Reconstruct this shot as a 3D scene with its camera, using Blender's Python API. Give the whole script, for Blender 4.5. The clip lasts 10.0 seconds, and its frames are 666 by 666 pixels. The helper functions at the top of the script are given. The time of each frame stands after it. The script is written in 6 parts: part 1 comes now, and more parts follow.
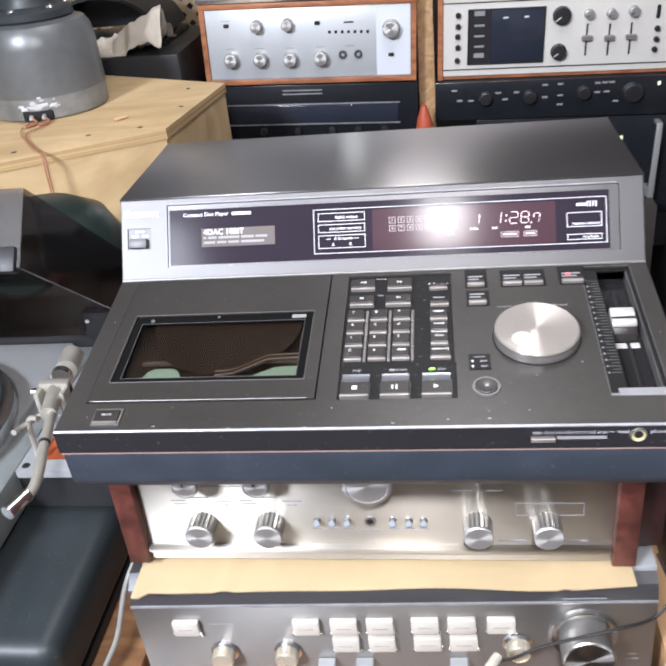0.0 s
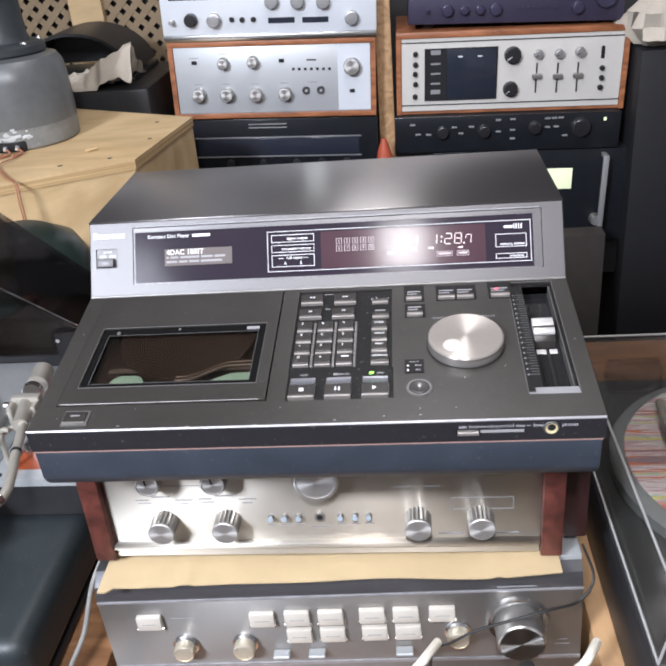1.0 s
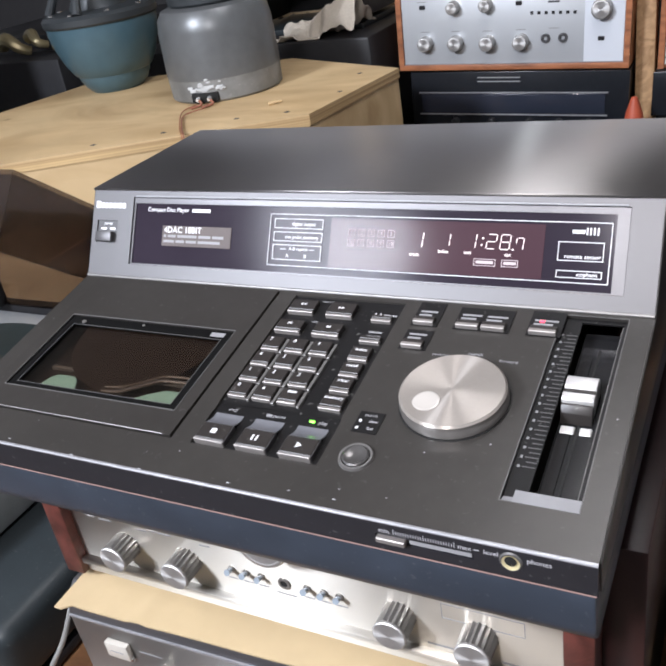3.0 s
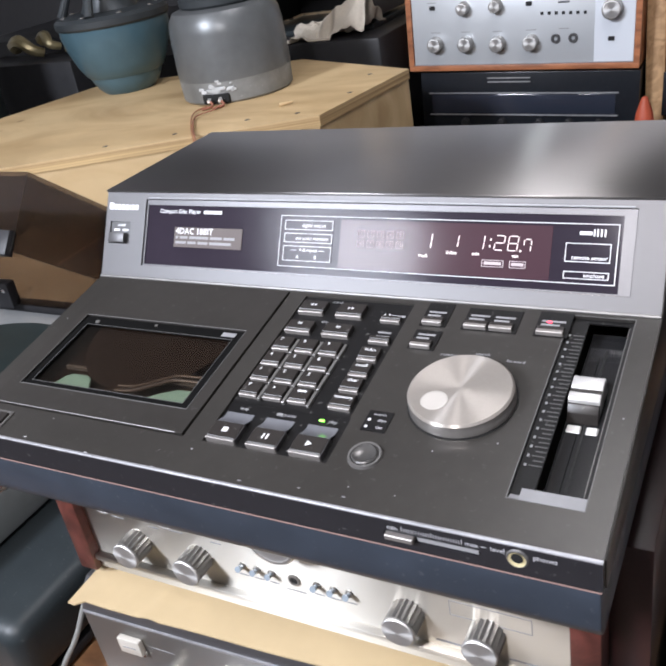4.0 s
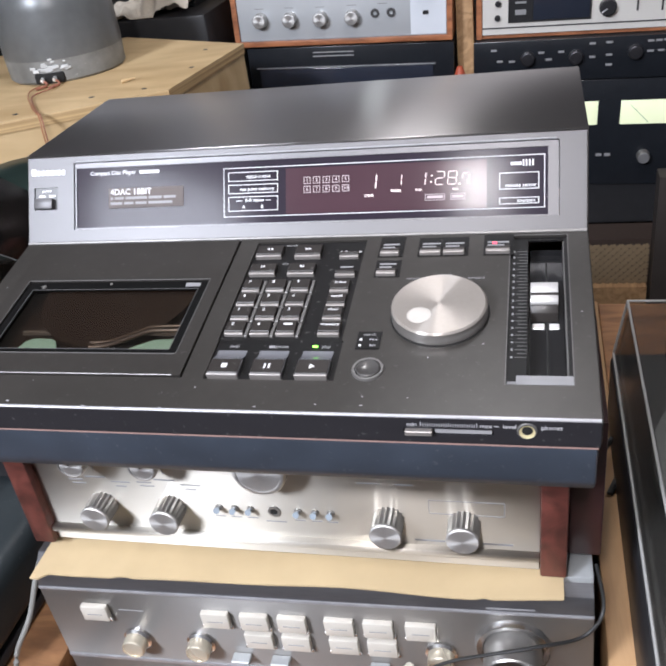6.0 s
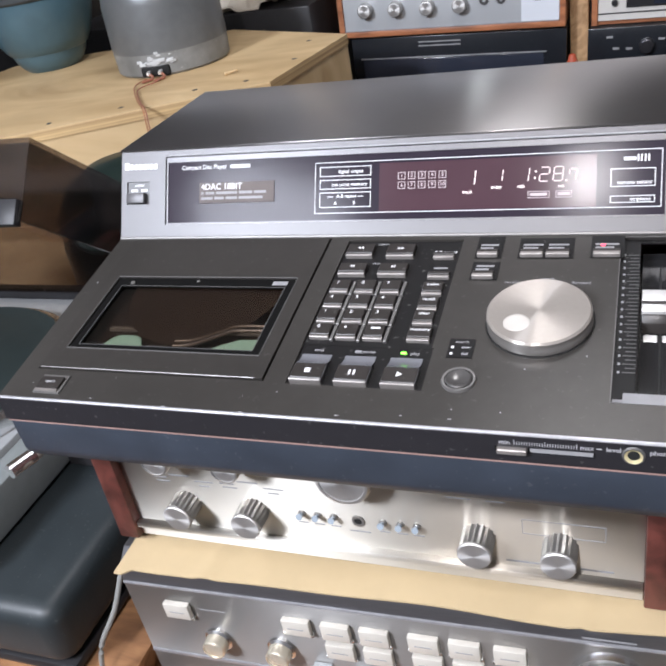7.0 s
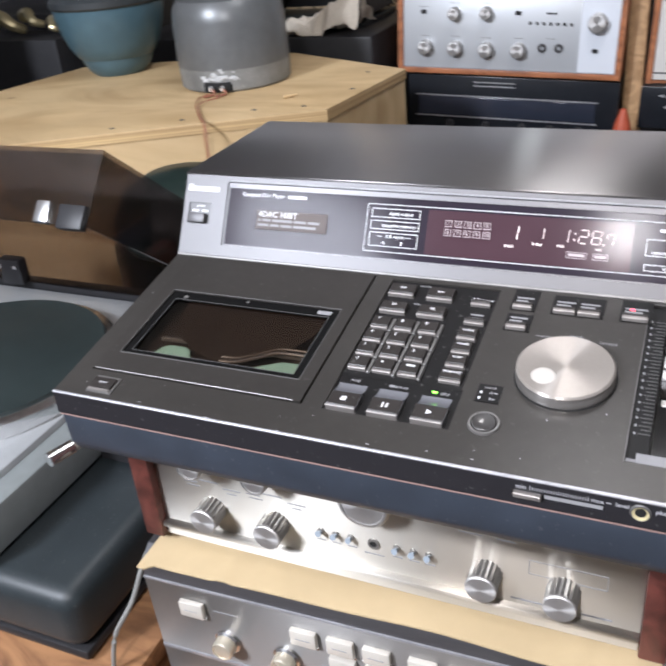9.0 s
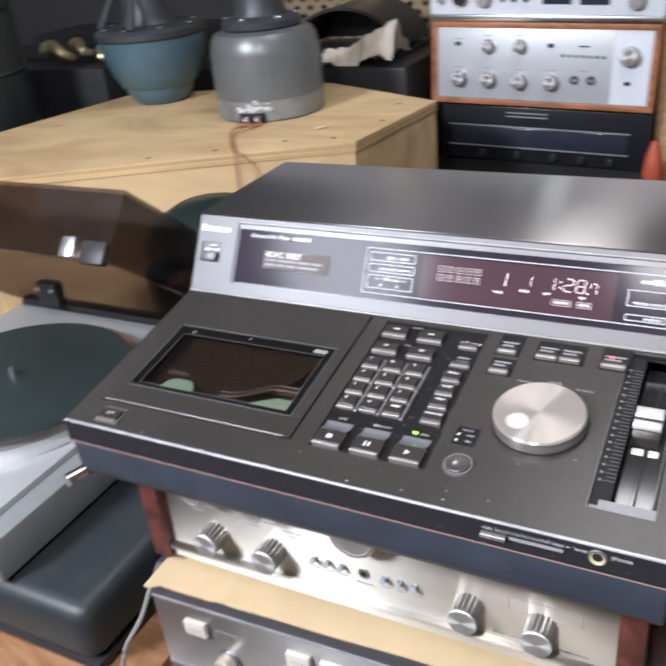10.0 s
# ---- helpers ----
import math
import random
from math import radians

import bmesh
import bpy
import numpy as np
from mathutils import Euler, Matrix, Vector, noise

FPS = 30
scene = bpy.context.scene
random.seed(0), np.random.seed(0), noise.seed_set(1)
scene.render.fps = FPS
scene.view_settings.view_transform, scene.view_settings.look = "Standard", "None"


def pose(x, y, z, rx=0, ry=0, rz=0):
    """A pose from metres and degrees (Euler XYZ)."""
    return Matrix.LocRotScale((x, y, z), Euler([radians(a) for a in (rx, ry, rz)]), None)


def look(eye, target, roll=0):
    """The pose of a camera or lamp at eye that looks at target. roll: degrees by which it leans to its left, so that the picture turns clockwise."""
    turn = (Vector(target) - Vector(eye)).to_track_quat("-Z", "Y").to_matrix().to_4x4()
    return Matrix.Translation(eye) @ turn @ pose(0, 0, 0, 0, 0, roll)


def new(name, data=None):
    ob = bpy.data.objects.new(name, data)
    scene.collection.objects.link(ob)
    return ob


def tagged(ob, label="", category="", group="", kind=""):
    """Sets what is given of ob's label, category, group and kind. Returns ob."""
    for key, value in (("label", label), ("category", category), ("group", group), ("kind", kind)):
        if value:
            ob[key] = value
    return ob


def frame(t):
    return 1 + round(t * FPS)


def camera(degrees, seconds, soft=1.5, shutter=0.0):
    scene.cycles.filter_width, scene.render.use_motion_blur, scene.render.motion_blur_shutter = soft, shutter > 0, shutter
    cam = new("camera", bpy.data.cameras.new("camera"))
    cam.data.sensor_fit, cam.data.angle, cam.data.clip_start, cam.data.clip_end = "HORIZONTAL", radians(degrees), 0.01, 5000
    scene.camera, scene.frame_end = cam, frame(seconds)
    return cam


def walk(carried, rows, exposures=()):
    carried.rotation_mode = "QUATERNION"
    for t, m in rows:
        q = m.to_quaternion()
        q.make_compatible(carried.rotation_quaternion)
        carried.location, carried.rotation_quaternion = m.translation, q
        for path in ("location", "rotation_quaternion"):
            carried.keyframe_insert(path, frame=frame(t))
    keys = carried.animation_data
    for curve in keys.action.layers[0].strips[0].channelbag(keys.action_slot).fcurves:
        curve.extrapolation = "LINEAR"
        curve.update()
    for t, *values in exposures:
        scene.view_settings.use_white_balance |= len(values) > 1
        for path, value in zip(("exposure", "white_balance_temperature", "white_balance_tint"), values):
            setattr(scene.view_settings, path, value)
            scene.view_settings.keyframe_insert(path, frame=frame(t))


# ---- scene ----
cam = camera(43.9, 10.0, 2.3, 0.5)
PATH = [
    (0, (0.054, -0.437, 1.329), (-0.206, 1.275, 0.328), -6.0),
    (0.5, (0.069, -0.481, 1.34), (-0.152, 1.253, 0.369), -5.4),
    (1, (0.08, -0.499, 1.343), (-0.112, 1.256, 0.403), -5.1),
    (1.5, (0.09, -0.473, 1.326), (-0.148, 1.282, 0.398), -5.6),
    (2, (0.179, -0.354, 1.292), (-0.319, 1.342, 0.355), -8.0),
    (2.5, (0.239, -0.275, 1.267), (-0.582, 1.283, 0.32), -10.1),
    (2.7, (0.253, -0.271, 1.27), (-0.619, 1.264, 0.326), -10.1),
    (3.8, (0.27, -0.271, 1.276), (-0.643, 1.236, 0.327), -9.9),
    (4, (0.267, -0.276, 1.277), (-0.649, 1.232, 0.335), -10.2),
    (4.5, (0.247, -0.315, 1.28), (-0.536, 1.25, 0.312), -12.2),
    (5, (0.198, -0.364, 1.267), (-0.25, 1.288, 0.233), -8.2),
    (6.3, (0.179, -0.361, 1.285), (-0.317, 1.277, 0.25), -8.3),
    (6.5, (0.181, -0.35, 1.284), (-0.377, 1.271, 0.253), -9.1),
    (7, (0.179, -0.334, 1.274), (-0.524, 1.239, 0.257), -10.9),
    (7.5, (0.177, -0.326, 1.269), (-0.5, 1.254, 0.248), -8.6),
    (8, (0.171, -0.345, 1.289), (-0.391, 1.273, 0.256), -5.7),
    (8.5, (0.172, -0.361, 1.302), (-0.426, 1.253, 0.283), -6.0),
    (9, (0.182, -0.361, 1.301), (-0.579, 1.212, 0.328), -5.7),
    (9.5, (0.238, -0.342, 1.309), (-0.675, 1.175, 0.377), -5.8),
    (9.9, (0.233, -0.364, 1.328), (-0.674, 1.158, 0.401), -5.8),
    (10, (0.228, -0.362, 1.328), (-0.641, 1.182, 0.399), -6.1),
]
EXPOSURES = [(0.0, 0.47), (0.5, 0.29), (1.0, 0.26), (2.0, 0.19), (4.5, 0.15), (6.5, 0.17), (8.5, 0.19), (10.0, 0.22)]
walk(cam, [(t, look(eye, target, roll)) for t, eye, target, roll in PATH], EXPOSURES)

# ---- world and light ----
world = bpy.data.worlds.new("room_dark")
scene.world = world
world.use_nodes = True
world.node_tree.nodes["Background"].inputs[0].default_value = (0.55, 0.6, 0.7, 1)
world.node_tree.nodes["Background"].inputs[1].default_value = 0.06


def area_lamp(name, eye, target, sx, sy, watts, colour):
    d = bpy.data.lights.new(name, "AREA")
    d.shape, d.size, d.size_y, d.energy, d.color = "ELLIPSE" if sx == sy else "RECTANGLE", sx, sy, watts, colour
    ob = new(name, d)
    ob.matrix_world = look(eye, target)
    return ob


area_lamp("panel_lamp_light", (0.066, -0.81, 1.885), (0.0, 0.15, 1.0), 0.10, 0.115, 11.5, (1.0, 0.965, 1.0))
back_bulb = bpy.data.lights.new("back_bulb_light", "POINT")
back_bulb.energy, back_bulb.shadow_soft_size, back_bulb.color = 0.9, 0.036, (0.88, 0.96, 1.0)
new("back_bulb_light", back_bulb).location = (-0.185, 1.75, 1.57)
area_lamp("side_lamp_light", (-1.14, -1.62, 2.43), (-0.1, 0.1, 1.0), 0.56, 0.56, 110, (0.84, 0.885, 1.0))
# fill light added above the rear stacks, not a known lamp
area_lamp("back_lamp_light", (0.10, 0.75, 2.52), (0.10, 1.0, 0.9), 0.30, 0.9, 12, (0.98, 0.965, 1.0))


# ---- materials ----
def mat(name, base, rough=0.5, metal=0.0, vary=0.15, scale=40.0, stretch=(1, 1, 1), bump=0.0, big=3.0, bigvary=0.12,
        coat=0.0, aniso=0.0, rot=0.0, axis="X", spec=0.5, dust=0.0, emit=None, emit_strength=0.0):
    m = bpy.data.materials.new(name)
    m.use_nodes = True
    nt = m.node_tree
    p = nt.nodes["Principled BSDF"]
    co = nt.nodes.new("ShaderNodeTexCoord")
    mp = nt.nodes.new("ShaderNodeMapping")
    mp.inputs["Scale"].default_value = stretch
    nt.links.new(co.outputs["Object"], mp.inputs["Vector"])
    fine = nt.nodes.new("ShaderNodeTexNoise")
    fine.inputs["Scale"].default_value, fine.inputs["Detail"].default_value = scale, 5
    nt.links.new(mp.outputs[0], fine.inputs["Vector"])
    large = nt.nodes.new("ShaderNodeTexNoise")
    large.inputs["Scale"].default_value, large.inputs["Detail"].default_value = big, 4
    nt.links.new(co.outputs["Object"], large.inputs["Vector"])

    def shade(k):
        return (*[max(0.0, min(1.0, c * k)) for c in base], 1)

    r1 = nt.nodes.new("ShaderNodeMix")
    r1.data_type = "RGBA"
    r1.inputs["A"].default_value, r1.inputs["B"].default_value = shade(1 - vary), shade(1 + vary)
    nt.links.new(fine.outputs["Fac"], r1.inputs["Factor"])
    r2 = nt.nodes.new("ShaderNodeMix")
    r2.data_type, r2.blend_type = "RGBA", "MULTIPLY"
    r2.inputs["Factor"].default_value = 1.0
    g = nt.nodes.new("ShaderNodeMapRange")
    g.inputs["To Min"].default_value, g.inputs["To Max"].default_value = 1 - bigvary, 1 + bigvary
    nt.links.new(large.outputs["Fac"], g.inputs["Value"])
    nt.links.new(r1.outputs["Result"], r2.inputs["A"])
    nt.links.new(g.outputs[0], r2.inputs["B"])
    last = r2.outputs["Result"]
    if dust:
        dn = nt.nodes.new("ShaderNodeTexNoise")
        dn.inputs["Scale"].default_value, dn.inputs["Detail"].default_value = 260, 2
        nt.links.new(co.outputs["Object"], dn.inputs["Vector"])
        dr = nt.nodes.new("ShaderNodeMapRange")
        dr.inputs["From Min"].default_value, dr.inputs["From Max"].default_value = 0.66, 0.76
        dr.inputs["To Max"].default_value = dust
        nt.links.new(dn.outputs["Fac"], dr.inputs["Value"])
        r3 = nt.nodes.new("ShaderNodeMix")
        r3.data_type = "RGBA"
        r3.inputs["B"].default_value = (0.5, 0.5, 0.48, 1)
        nt.links.new(dr.outputs[0], r3.inputs["Factor"])
        nt.links.new(last, r3.inputs["A"])
        last = r3.outputs["Result"]
    nt.links.new(last, p.inputs["Base Color"])
    rr = nt.nodes.new("ShaderNodeMapRange")
    rr.inputs["To Min"].default_value, rr.inputs["To Max"].default_value = max(0.02, rough * 0.8), min(1.0, rough * 1.2)
    nt.links.new(large.outputs["Fac"], rr.inputs["Value"])
    nt.links.new(rr.outputs[0], p.inputs["Roughness"])
    p.inputs["Metallic"].default_value = metal
    p.inputs["Specular IOR Level"].default_value = spec
    p.inputs["Coat Weight"].default_value = coat
    p.inputs["Coat Roughness"].default_value = 0.06
    if aniso:
        p.inputs["Anisotropic"].default_value, p.inputs["Anisotropic Rotation"].default_value = aniso, rot
        tg = nt.nodes.new("ShaderNodeTangent")
        tg.direction_type, tg.axis = "RADIAL", axis
        nt.links.new(tg.outputs[0], p.inputs["Tangent"])
    if bump:
        b = nt.nodes.new("ShaderNodeBump")
        b.inputs["Strength"].default_value, b.inputs["Distance"].default_value = bump, 0.001
        nt.links.new(fine.outputs["Fac"], b.inputs["Height"])
        nt.links.new(b.outputs[0], p.inputs["Normal"])
    if emit:
        p.inputs["Emission Color"].default_value, p.inputs["Emission Strength"].default_value = (*emit, 1), emit_strength
    return m


def wood_mat(name, dark, light, rough=0.5, stretch=(3, 30, 30), scale=2.0, coat=0.0, rings=2.5, knots=False):
    m = mat(name, light, rough, vary=0.08, scale=90, stretch=stretch, bump=0.08, coat=coat)
    nt = m.node_tree
    p = nt.nodes["Principled BSDF"]
    co = nt.nodes.new("ShaderNodeTexCoord")
    mp = nt.nodes.new("ShaderNodeMapping")
    mp.inputs["Scale"].default_value = stretch
    nt.links.new(co.outputs["Object"], mp.inputs["Vector"])
    n = nt.nodes.new("ShaderNodeTexNoise")
    n.inputs["Scale"].default_value, n.inputs["Detail"].default_value, n.inputs["Distortion"].default_value = scale, 6, rings
    nt.links.new(mp.outputs[0], n.inputs["Vector"])
    cr = nt.nodes.new("ShaderNodeValToRGB")
    cr.color_ramp.elements[0].position, cr.color_ramp.elements[0].color = 0.3, (*dark, 1)
    cr.color_ramp.elements[1].position, cr.color_ramp.elements[1].color = 0.62, (*light, 1)
    nt.links.new(n.outputs["Fac"], cr.inputs["Fac"])
    last = cr.outputs[0]
    big = nt.nodes.new("ShaderNodeTexNoise")
    big.inputs["Scale"].default_value, big.inputs["Detail"].default_value = 7, 4
    nt.links.new(co.outputs["Object"], big.inputs["Vector"])
    g = nt.nodes.new("ShaderNodeMapRange")
    g.inputs["To Min"].default_value, g.inputs["To Max"].default_value = 0.75, 1.15
    nt.links.new(big.outputs["Fac"], g.inputs["Value"])
    mx = nt.nodes.new("ShaderNodeMix")
    mx.data_type, mx.blend_type = "RGBA", "MULTIPLY"
    mx.inputs["Factor"].default_value = 1
    nt.links.new(last, mx.inputs["A"])
    nt.links.new(g.outputs[0], mx.inputs["B"])
    last = mx.outputs["Result"]
    if knots:
        v = nt.nodes.new("ShaderNodeTexVoronoi")
        v.inputs["Scale"].default_value = 9
        nt.links.new(co.outputs["Object"], v.inputs["Vector"])
        k = nt.nodes.new("ShaderNodeMapRange")
        k.inputs["From Min"].default_value, k.inputs["From Max"].default_value = 0.05, 0.11
        nt.links.new(v.outputs["Distance"], k.inputs["Value"])
        m2 = nt.nodes.new("ShaderNodeMix")
        m2.data_type = "RGBA"
        m2.inputs["A"].default_value = (dark[0] * 0.55, dark[1] * 0.5, dark[2] * 0.45, 1)
        nt.links.new(k.outputs[0], m2.inputs["Factor"])
        nt.links.new(last, m2.inputs["B"])
        last = m2.outputs["Result"]
    nt.links.new(last, p.inputs["Base Color"])
    return m


def glass_mat(name, tint, gloss=0.04, rough=0.03):
    m = bpy.data.materials.new(name)
    m.use_nodes = True
    nt = m.node_tree
    nt.nodes.remove(nt.nodes["Principled BSDF"])
    t = nt.nodes.new("ShaderNodeBsdfTransparent")
    t.inputs[0].default_value = (*tint, 1)
    g = nt.nodes.new("ShaderNodeBsdfGlossy")
    g.inputs["Roughness"].default_value = rough
    lw = nt.nodes.new("ShaderNodeLayerWeight")
    lw.inputs["Blend"].default_value = 0.5
    pw = nt.nodes.new("ShaderNodeMath")
    pw.operation, pw.inputs[1].default_value = "POWER", 4.0
    nt.links.new(lw.outputs["Facing"], pw.inputs[0])
    f = nt.nodes.new("ShaderNodeMapRange")
    f.inputs["To Min"].default_value, f.inputs["To Max"].default_value = gloss, 0.85
    nt.links.new(pw.outputs[0], f.inputs["Value"])
    mx = nt.nodes.new("ShaderNodeMixShader")
    nt.links.new(f.outputs[0], mx.inputs[0])
    nt.links.new(t.outputs[0], mx.inputs[1])
    nt.links.new(g.outputs[0], mx.inputs[2])
    nt.links.new(mx.outputs[0], nt.nodes["Material Output"].inputs[0])
    return m


cover_grey = mat("satin grey painted cover", (0.225, 0.215, 0.214), 0.28, 0.93, 0.12, 60, (1, 30, 30), 0.03, dust=0.04, aniso=0.93)
panel_grey = mat("satin grey control panel", (0.0400, 0.0372, 0.0342), 0.33, 0.2, 0.14, 120, dust=0.045, bigvary=0.34, big=9, spec=0.4)
lid_grey = mat("satin grey lid", (0.0365, 0.0336, 0.0310), 0.34, 0.2, 0.14, 120, dust=0.045, bigvary=0.34, big=9, spec=0.4)
bezel_grey = mat("silver grey metal bezel", (0.084, 0.082, 0.085), 0.42, 0.4, 0.05, 200, (1, 20, 20), 0.03)
edge_metal = mat("worn bright metal edge", (0.35, 0.35, 0.37), 0.38, 0.45, 0.4, 70)
fascia_black = mat("black front fascia", (0.022, 0.022, 0.026), 0.33, 0.2, 0.15, 90, dust=0.15)
rubber_blue = mat("dusty blue black rubber base", (0.028, 0.036, 0.050), 0.45, 0.0, 0.3, 30, bump=0.1, dust=0.06, bigvary=0.5, big=7)
copper_line = mat("copper coloured seam", (0.38, 0.245, 0.215), 0.5, 0.2)
key_black = mat("black key plastic", (0.026, 0.0228, 0.0212), 0.38, 0.0, 0.2, 60, dust=0.15, spec=0.35)
pad_black = mat("black keypad field", (0.0065, 0.0062, 0.0066), 0.5, 0.0, 0.2, 60, dust=0.14, spec=0.25)
chrome_lip = mat("bright key lip", (0.235, 0.218, 0.206), 0.42, 0.4, 0.3, 80)
smoke_key = mat("smoked clear key cover", (0.20, 0.205, 0.225), 0.24, 0.35, 0.3, 40)
dial_metal = mat("spun aluminium dial", (0.37, 0.338, 0.306), 0.42, 0.45, 0.05, 400, aniso=0.96, axis="Z", rot=0.25)
dial_side = mat("turned aluminium rim", (0.42, 0.40, 0.38), 0.30, 0.8, 0.08, 300)
dip_lit_metal = mat("finger dip with highlight in its colour", (0.52, 0.49, 0.455), 0.4, 0.2)
soft_print = mat("worn pale print", (0.40, 0.40, 0.42), 0.6)
tick_print = mat("faint grey ticks", (0.085, 0.085, 0.085), 0.6)
fader_cap = mat("pale fader cap", (0.50, 0.49, 0.48), 0.34, 0.25, 0.2, 60)
white_print = mat("white print", (0.72, 0.72, 0.74), 0.6)
dim_print = mat("grey print", (0.26, 0.26, 0.27), 0.6)
display_black = mat("dark display window", (0.026, 0.021, 0.030), 0.13, 0.0, 0.1, 40, spec=0.035)
display_red = mat("maroon display filter", (0.058, 0.032, 0.040), 0.13, 0.0, 0.15, 30, spec=0.055)
digit_glow = mat("lit display digit", (0.6, 0.52, 0.52), 0.5, emit=(1.0, 0.82, 0.82), emit_strength=0.75)
dim_glow = mat("faint lit display mark", (0.35, 0.30, 0.32), 0.5, emit=(1.0, 0.78, 0.80), emit_strength=0.20)
green_led = mat("green lit diode", (0.2, 0.9, 0.1), 0.4, emit=(0.25, 1.0, 0.05), emit_strength=3.0)
red_led = mat("red lit diode", (0.9, 0.05, 0.08), 0.4, emit=(1.0, 0.05, 0.10), emit_strength=2.5)
sticker = mat("grey information sticker", (0.125, 0.108, 0.104), 0.7, spec=0.2)
border_black = mat("black printed border", (0.005, 0.005, 0.005), 0.7, spec=0.06)
smoked_glass = glass_mat("smoked disc window", (0.84, 0.78, 0.72), 0.03, 0.03)
well_black = mat("dark disc well", (0.022, 0.017, 0.015), 0.5)
pale_green = mat("pale green label", (0.235, 0.44, 0.42), 0.5)
disc_dark = mat("dark disc clamp", (0.016, 0.0115, 0.010), 0.5, spec=0.2)
brass = mat("brass jack", (0.75, 0.58, 0.22), 0.3, 0.9)
hole_black = mat("black hole", (0.006, 0.006, 0.006), 0.8)
amp_silver = mat("brushed silver amplifier face", (0.57, 0.54, 0.485), 0.43, 1.0, 0.05, 120, (0.6, 40, 40), 0.03, aniso=0.955)
amp_dark = mat("brushed gunmetal face", (0.30, 0.29, 0.278), 0.42, 0.9, 0.06, 120, (0.6, 40, 40), 0.04, aniso=0.88)
amp_top = mat("grey metal top band", (0.17, 0.17, 0.18), 0.4, 0.8, 0.15, 60, (1, 20, 20))
knob_metal = mat("silver knob metal", (0.40, 0.39, 0.375), 0.36, 0.8, 0.08, 200)
knob_cap = mat("spun silver knob cap", (0.46, 0.46, 0.47), 0.34, 0.75, 0.08, 200)
knob_gold = mat("pale brass knob", (0.82, 0.76, 0.62), 0.28, 0.7, 0.1, 100)
key_cream = mat("cream push key", (0.63, 0.60, 0.54), 0.35, 0.2, 0.08, 60)
cheek_wood = wood_mat("red brown wood cheek", (0.050, 0.015, 0.012), (0.125, 0.036, 0.028), 0.42, (14, 3, 14))
teak = wood_mat("teak veneer case", (0.20, 0.07, 0.03), (0.42, 0.16, 0.07), 0.45, (3, 14, 14))
plywood = wood_mat("birch plywood face", (0.44, 0.295, 0.145), (0.61, 0.445, 0.245), 0.55, (1.0, 2.6, 2.6), 2.0, knots=True)
ply_edge = wood_mat("plywood edge layers", (0.30, 0.18, 0.08), (0.62, 0.44, 0.22), 0.6, (2, 2, 260), 1.0, rings=0.2)
shelf_wood = wood_mat("orange brown shelf wood", (0.15, 0.065, 0.028), (0.36, 0.18, 0.08), 0.5, (3, 12, 12))
pale_wood = wood_mat("pale pine rail", (0.30, 0.17, 0.08), (0.50, 0.31, 0.16), 0.5, (14, 2, 14))
card_yellow = mat("yellowed card sheet", (0.51, 0.395, 0.235), 0.65, 0.0, 0.06, 60, bigvary=0.14, big=8)
black_gloss = mat("glossy black acrylic", (0.021, 0.027, 0.030), 0.42, 0.0, 0.2, 40, dust=0.06, bigvary=0.35, spec=0.4)
stack_gloss = mat("glossy black fascia", (0.013, 0.015, 0.019), 0.24, 0.0, 0.2, 40, dust=0.04, spec=0.4)
black_satin = mat("satin black", (0.020, 0.020, 0.022), 0.42, 0.0, 0.25, 60, spec=0.3)
deck_grey = mat("grey hammered turntable deck", (0.40, 0.42, 0.43), 0.45, 0.3, 0.08, 200)
deck_side = mat("dark grey deck edge", (0.20, 0.22, 0.22), 0.5, 0.1, 0.15, 60)
mat_rubber = mat("dark green rubber mat", (0.020, 0.030, 0.030), 0.55, 0.0, 0.2, 40)
alu = mat("polished aluminium", (0.80, 0.80, 0.80), 0.25, 1.0, 0.1, 90)
tube_metal = mat("dull steel tube", (0.44, 0.42, 0.37), 0.36, 0.45, 0.15, 60)
board_red = wood_mat("red mahogany board", (0.16, 0.03, 0.01), (0.36, 0.08, 0.03), 0.4, (8, 3, 8))
smoke_lid = glass_mat("smoked acrylic lid", (0.60, 0.56, 0.55), 0.15, 0.07)
clear_lid = glass_mat("scuffed clear acrylic lid", (0.90, 0.89, 0.88), 0.09, 0.18)
driver_grey = mat("grey painted casting", (0.135, 0.142, 0.145), 0.36, 0.3, 0.14, 60, bump=0.1, bigvary=0.35, big=8)
driver_worn = mat("scuffed grey casting", (0.20, 0.205, 0.20), 0.5, 0.2, 0.6, 22, bump=0.2, dust=0.5, big=9, bigvary=0.5)
driver_blue = mat("blue painted casting", (0.068, 0.130, 0.165), 0.32, 0.2, 0.12, 40, bump=0.1, bigvary=0.3, big=8)
driver_dark = mat("dark grey throat", (0.036, 0.042, 0.046), 0.45, 0.2, 0.2, 40)
chip_white = mat("chipped white paint", (0.50, 0.51, 0.51), 0.6, 0.0, 0.4, 60)
wire_red = mat("red wire", (0.30, 0.12, 0.075), 0.5)
wire_copper = mat("brown copper flex", (0.36, 0.16, 0.08), 0.4)
cable_grey = mat("grey cable", (0.22, 0.22, 0.21), 0.35)
cable_black = mat("black cable", (0.02, 0.02, 0.02), 0.5)
cream_plug = mat("cream plastic plug", (0.72, 0.68, 0.58), 0.4)
cloth_beige = mat("beige cotton cloth", (0.50, 0.45, 0.38), 0.9, 0.0, 0.12, 200, bump=0.3)
cane = mat("woven cane", (0.24, 0.175, 0.105), 0.7)
dark_wall = mat("dark painted wall", (0.035, 0.034, 0.036), 0.8, bigvary=0.3)
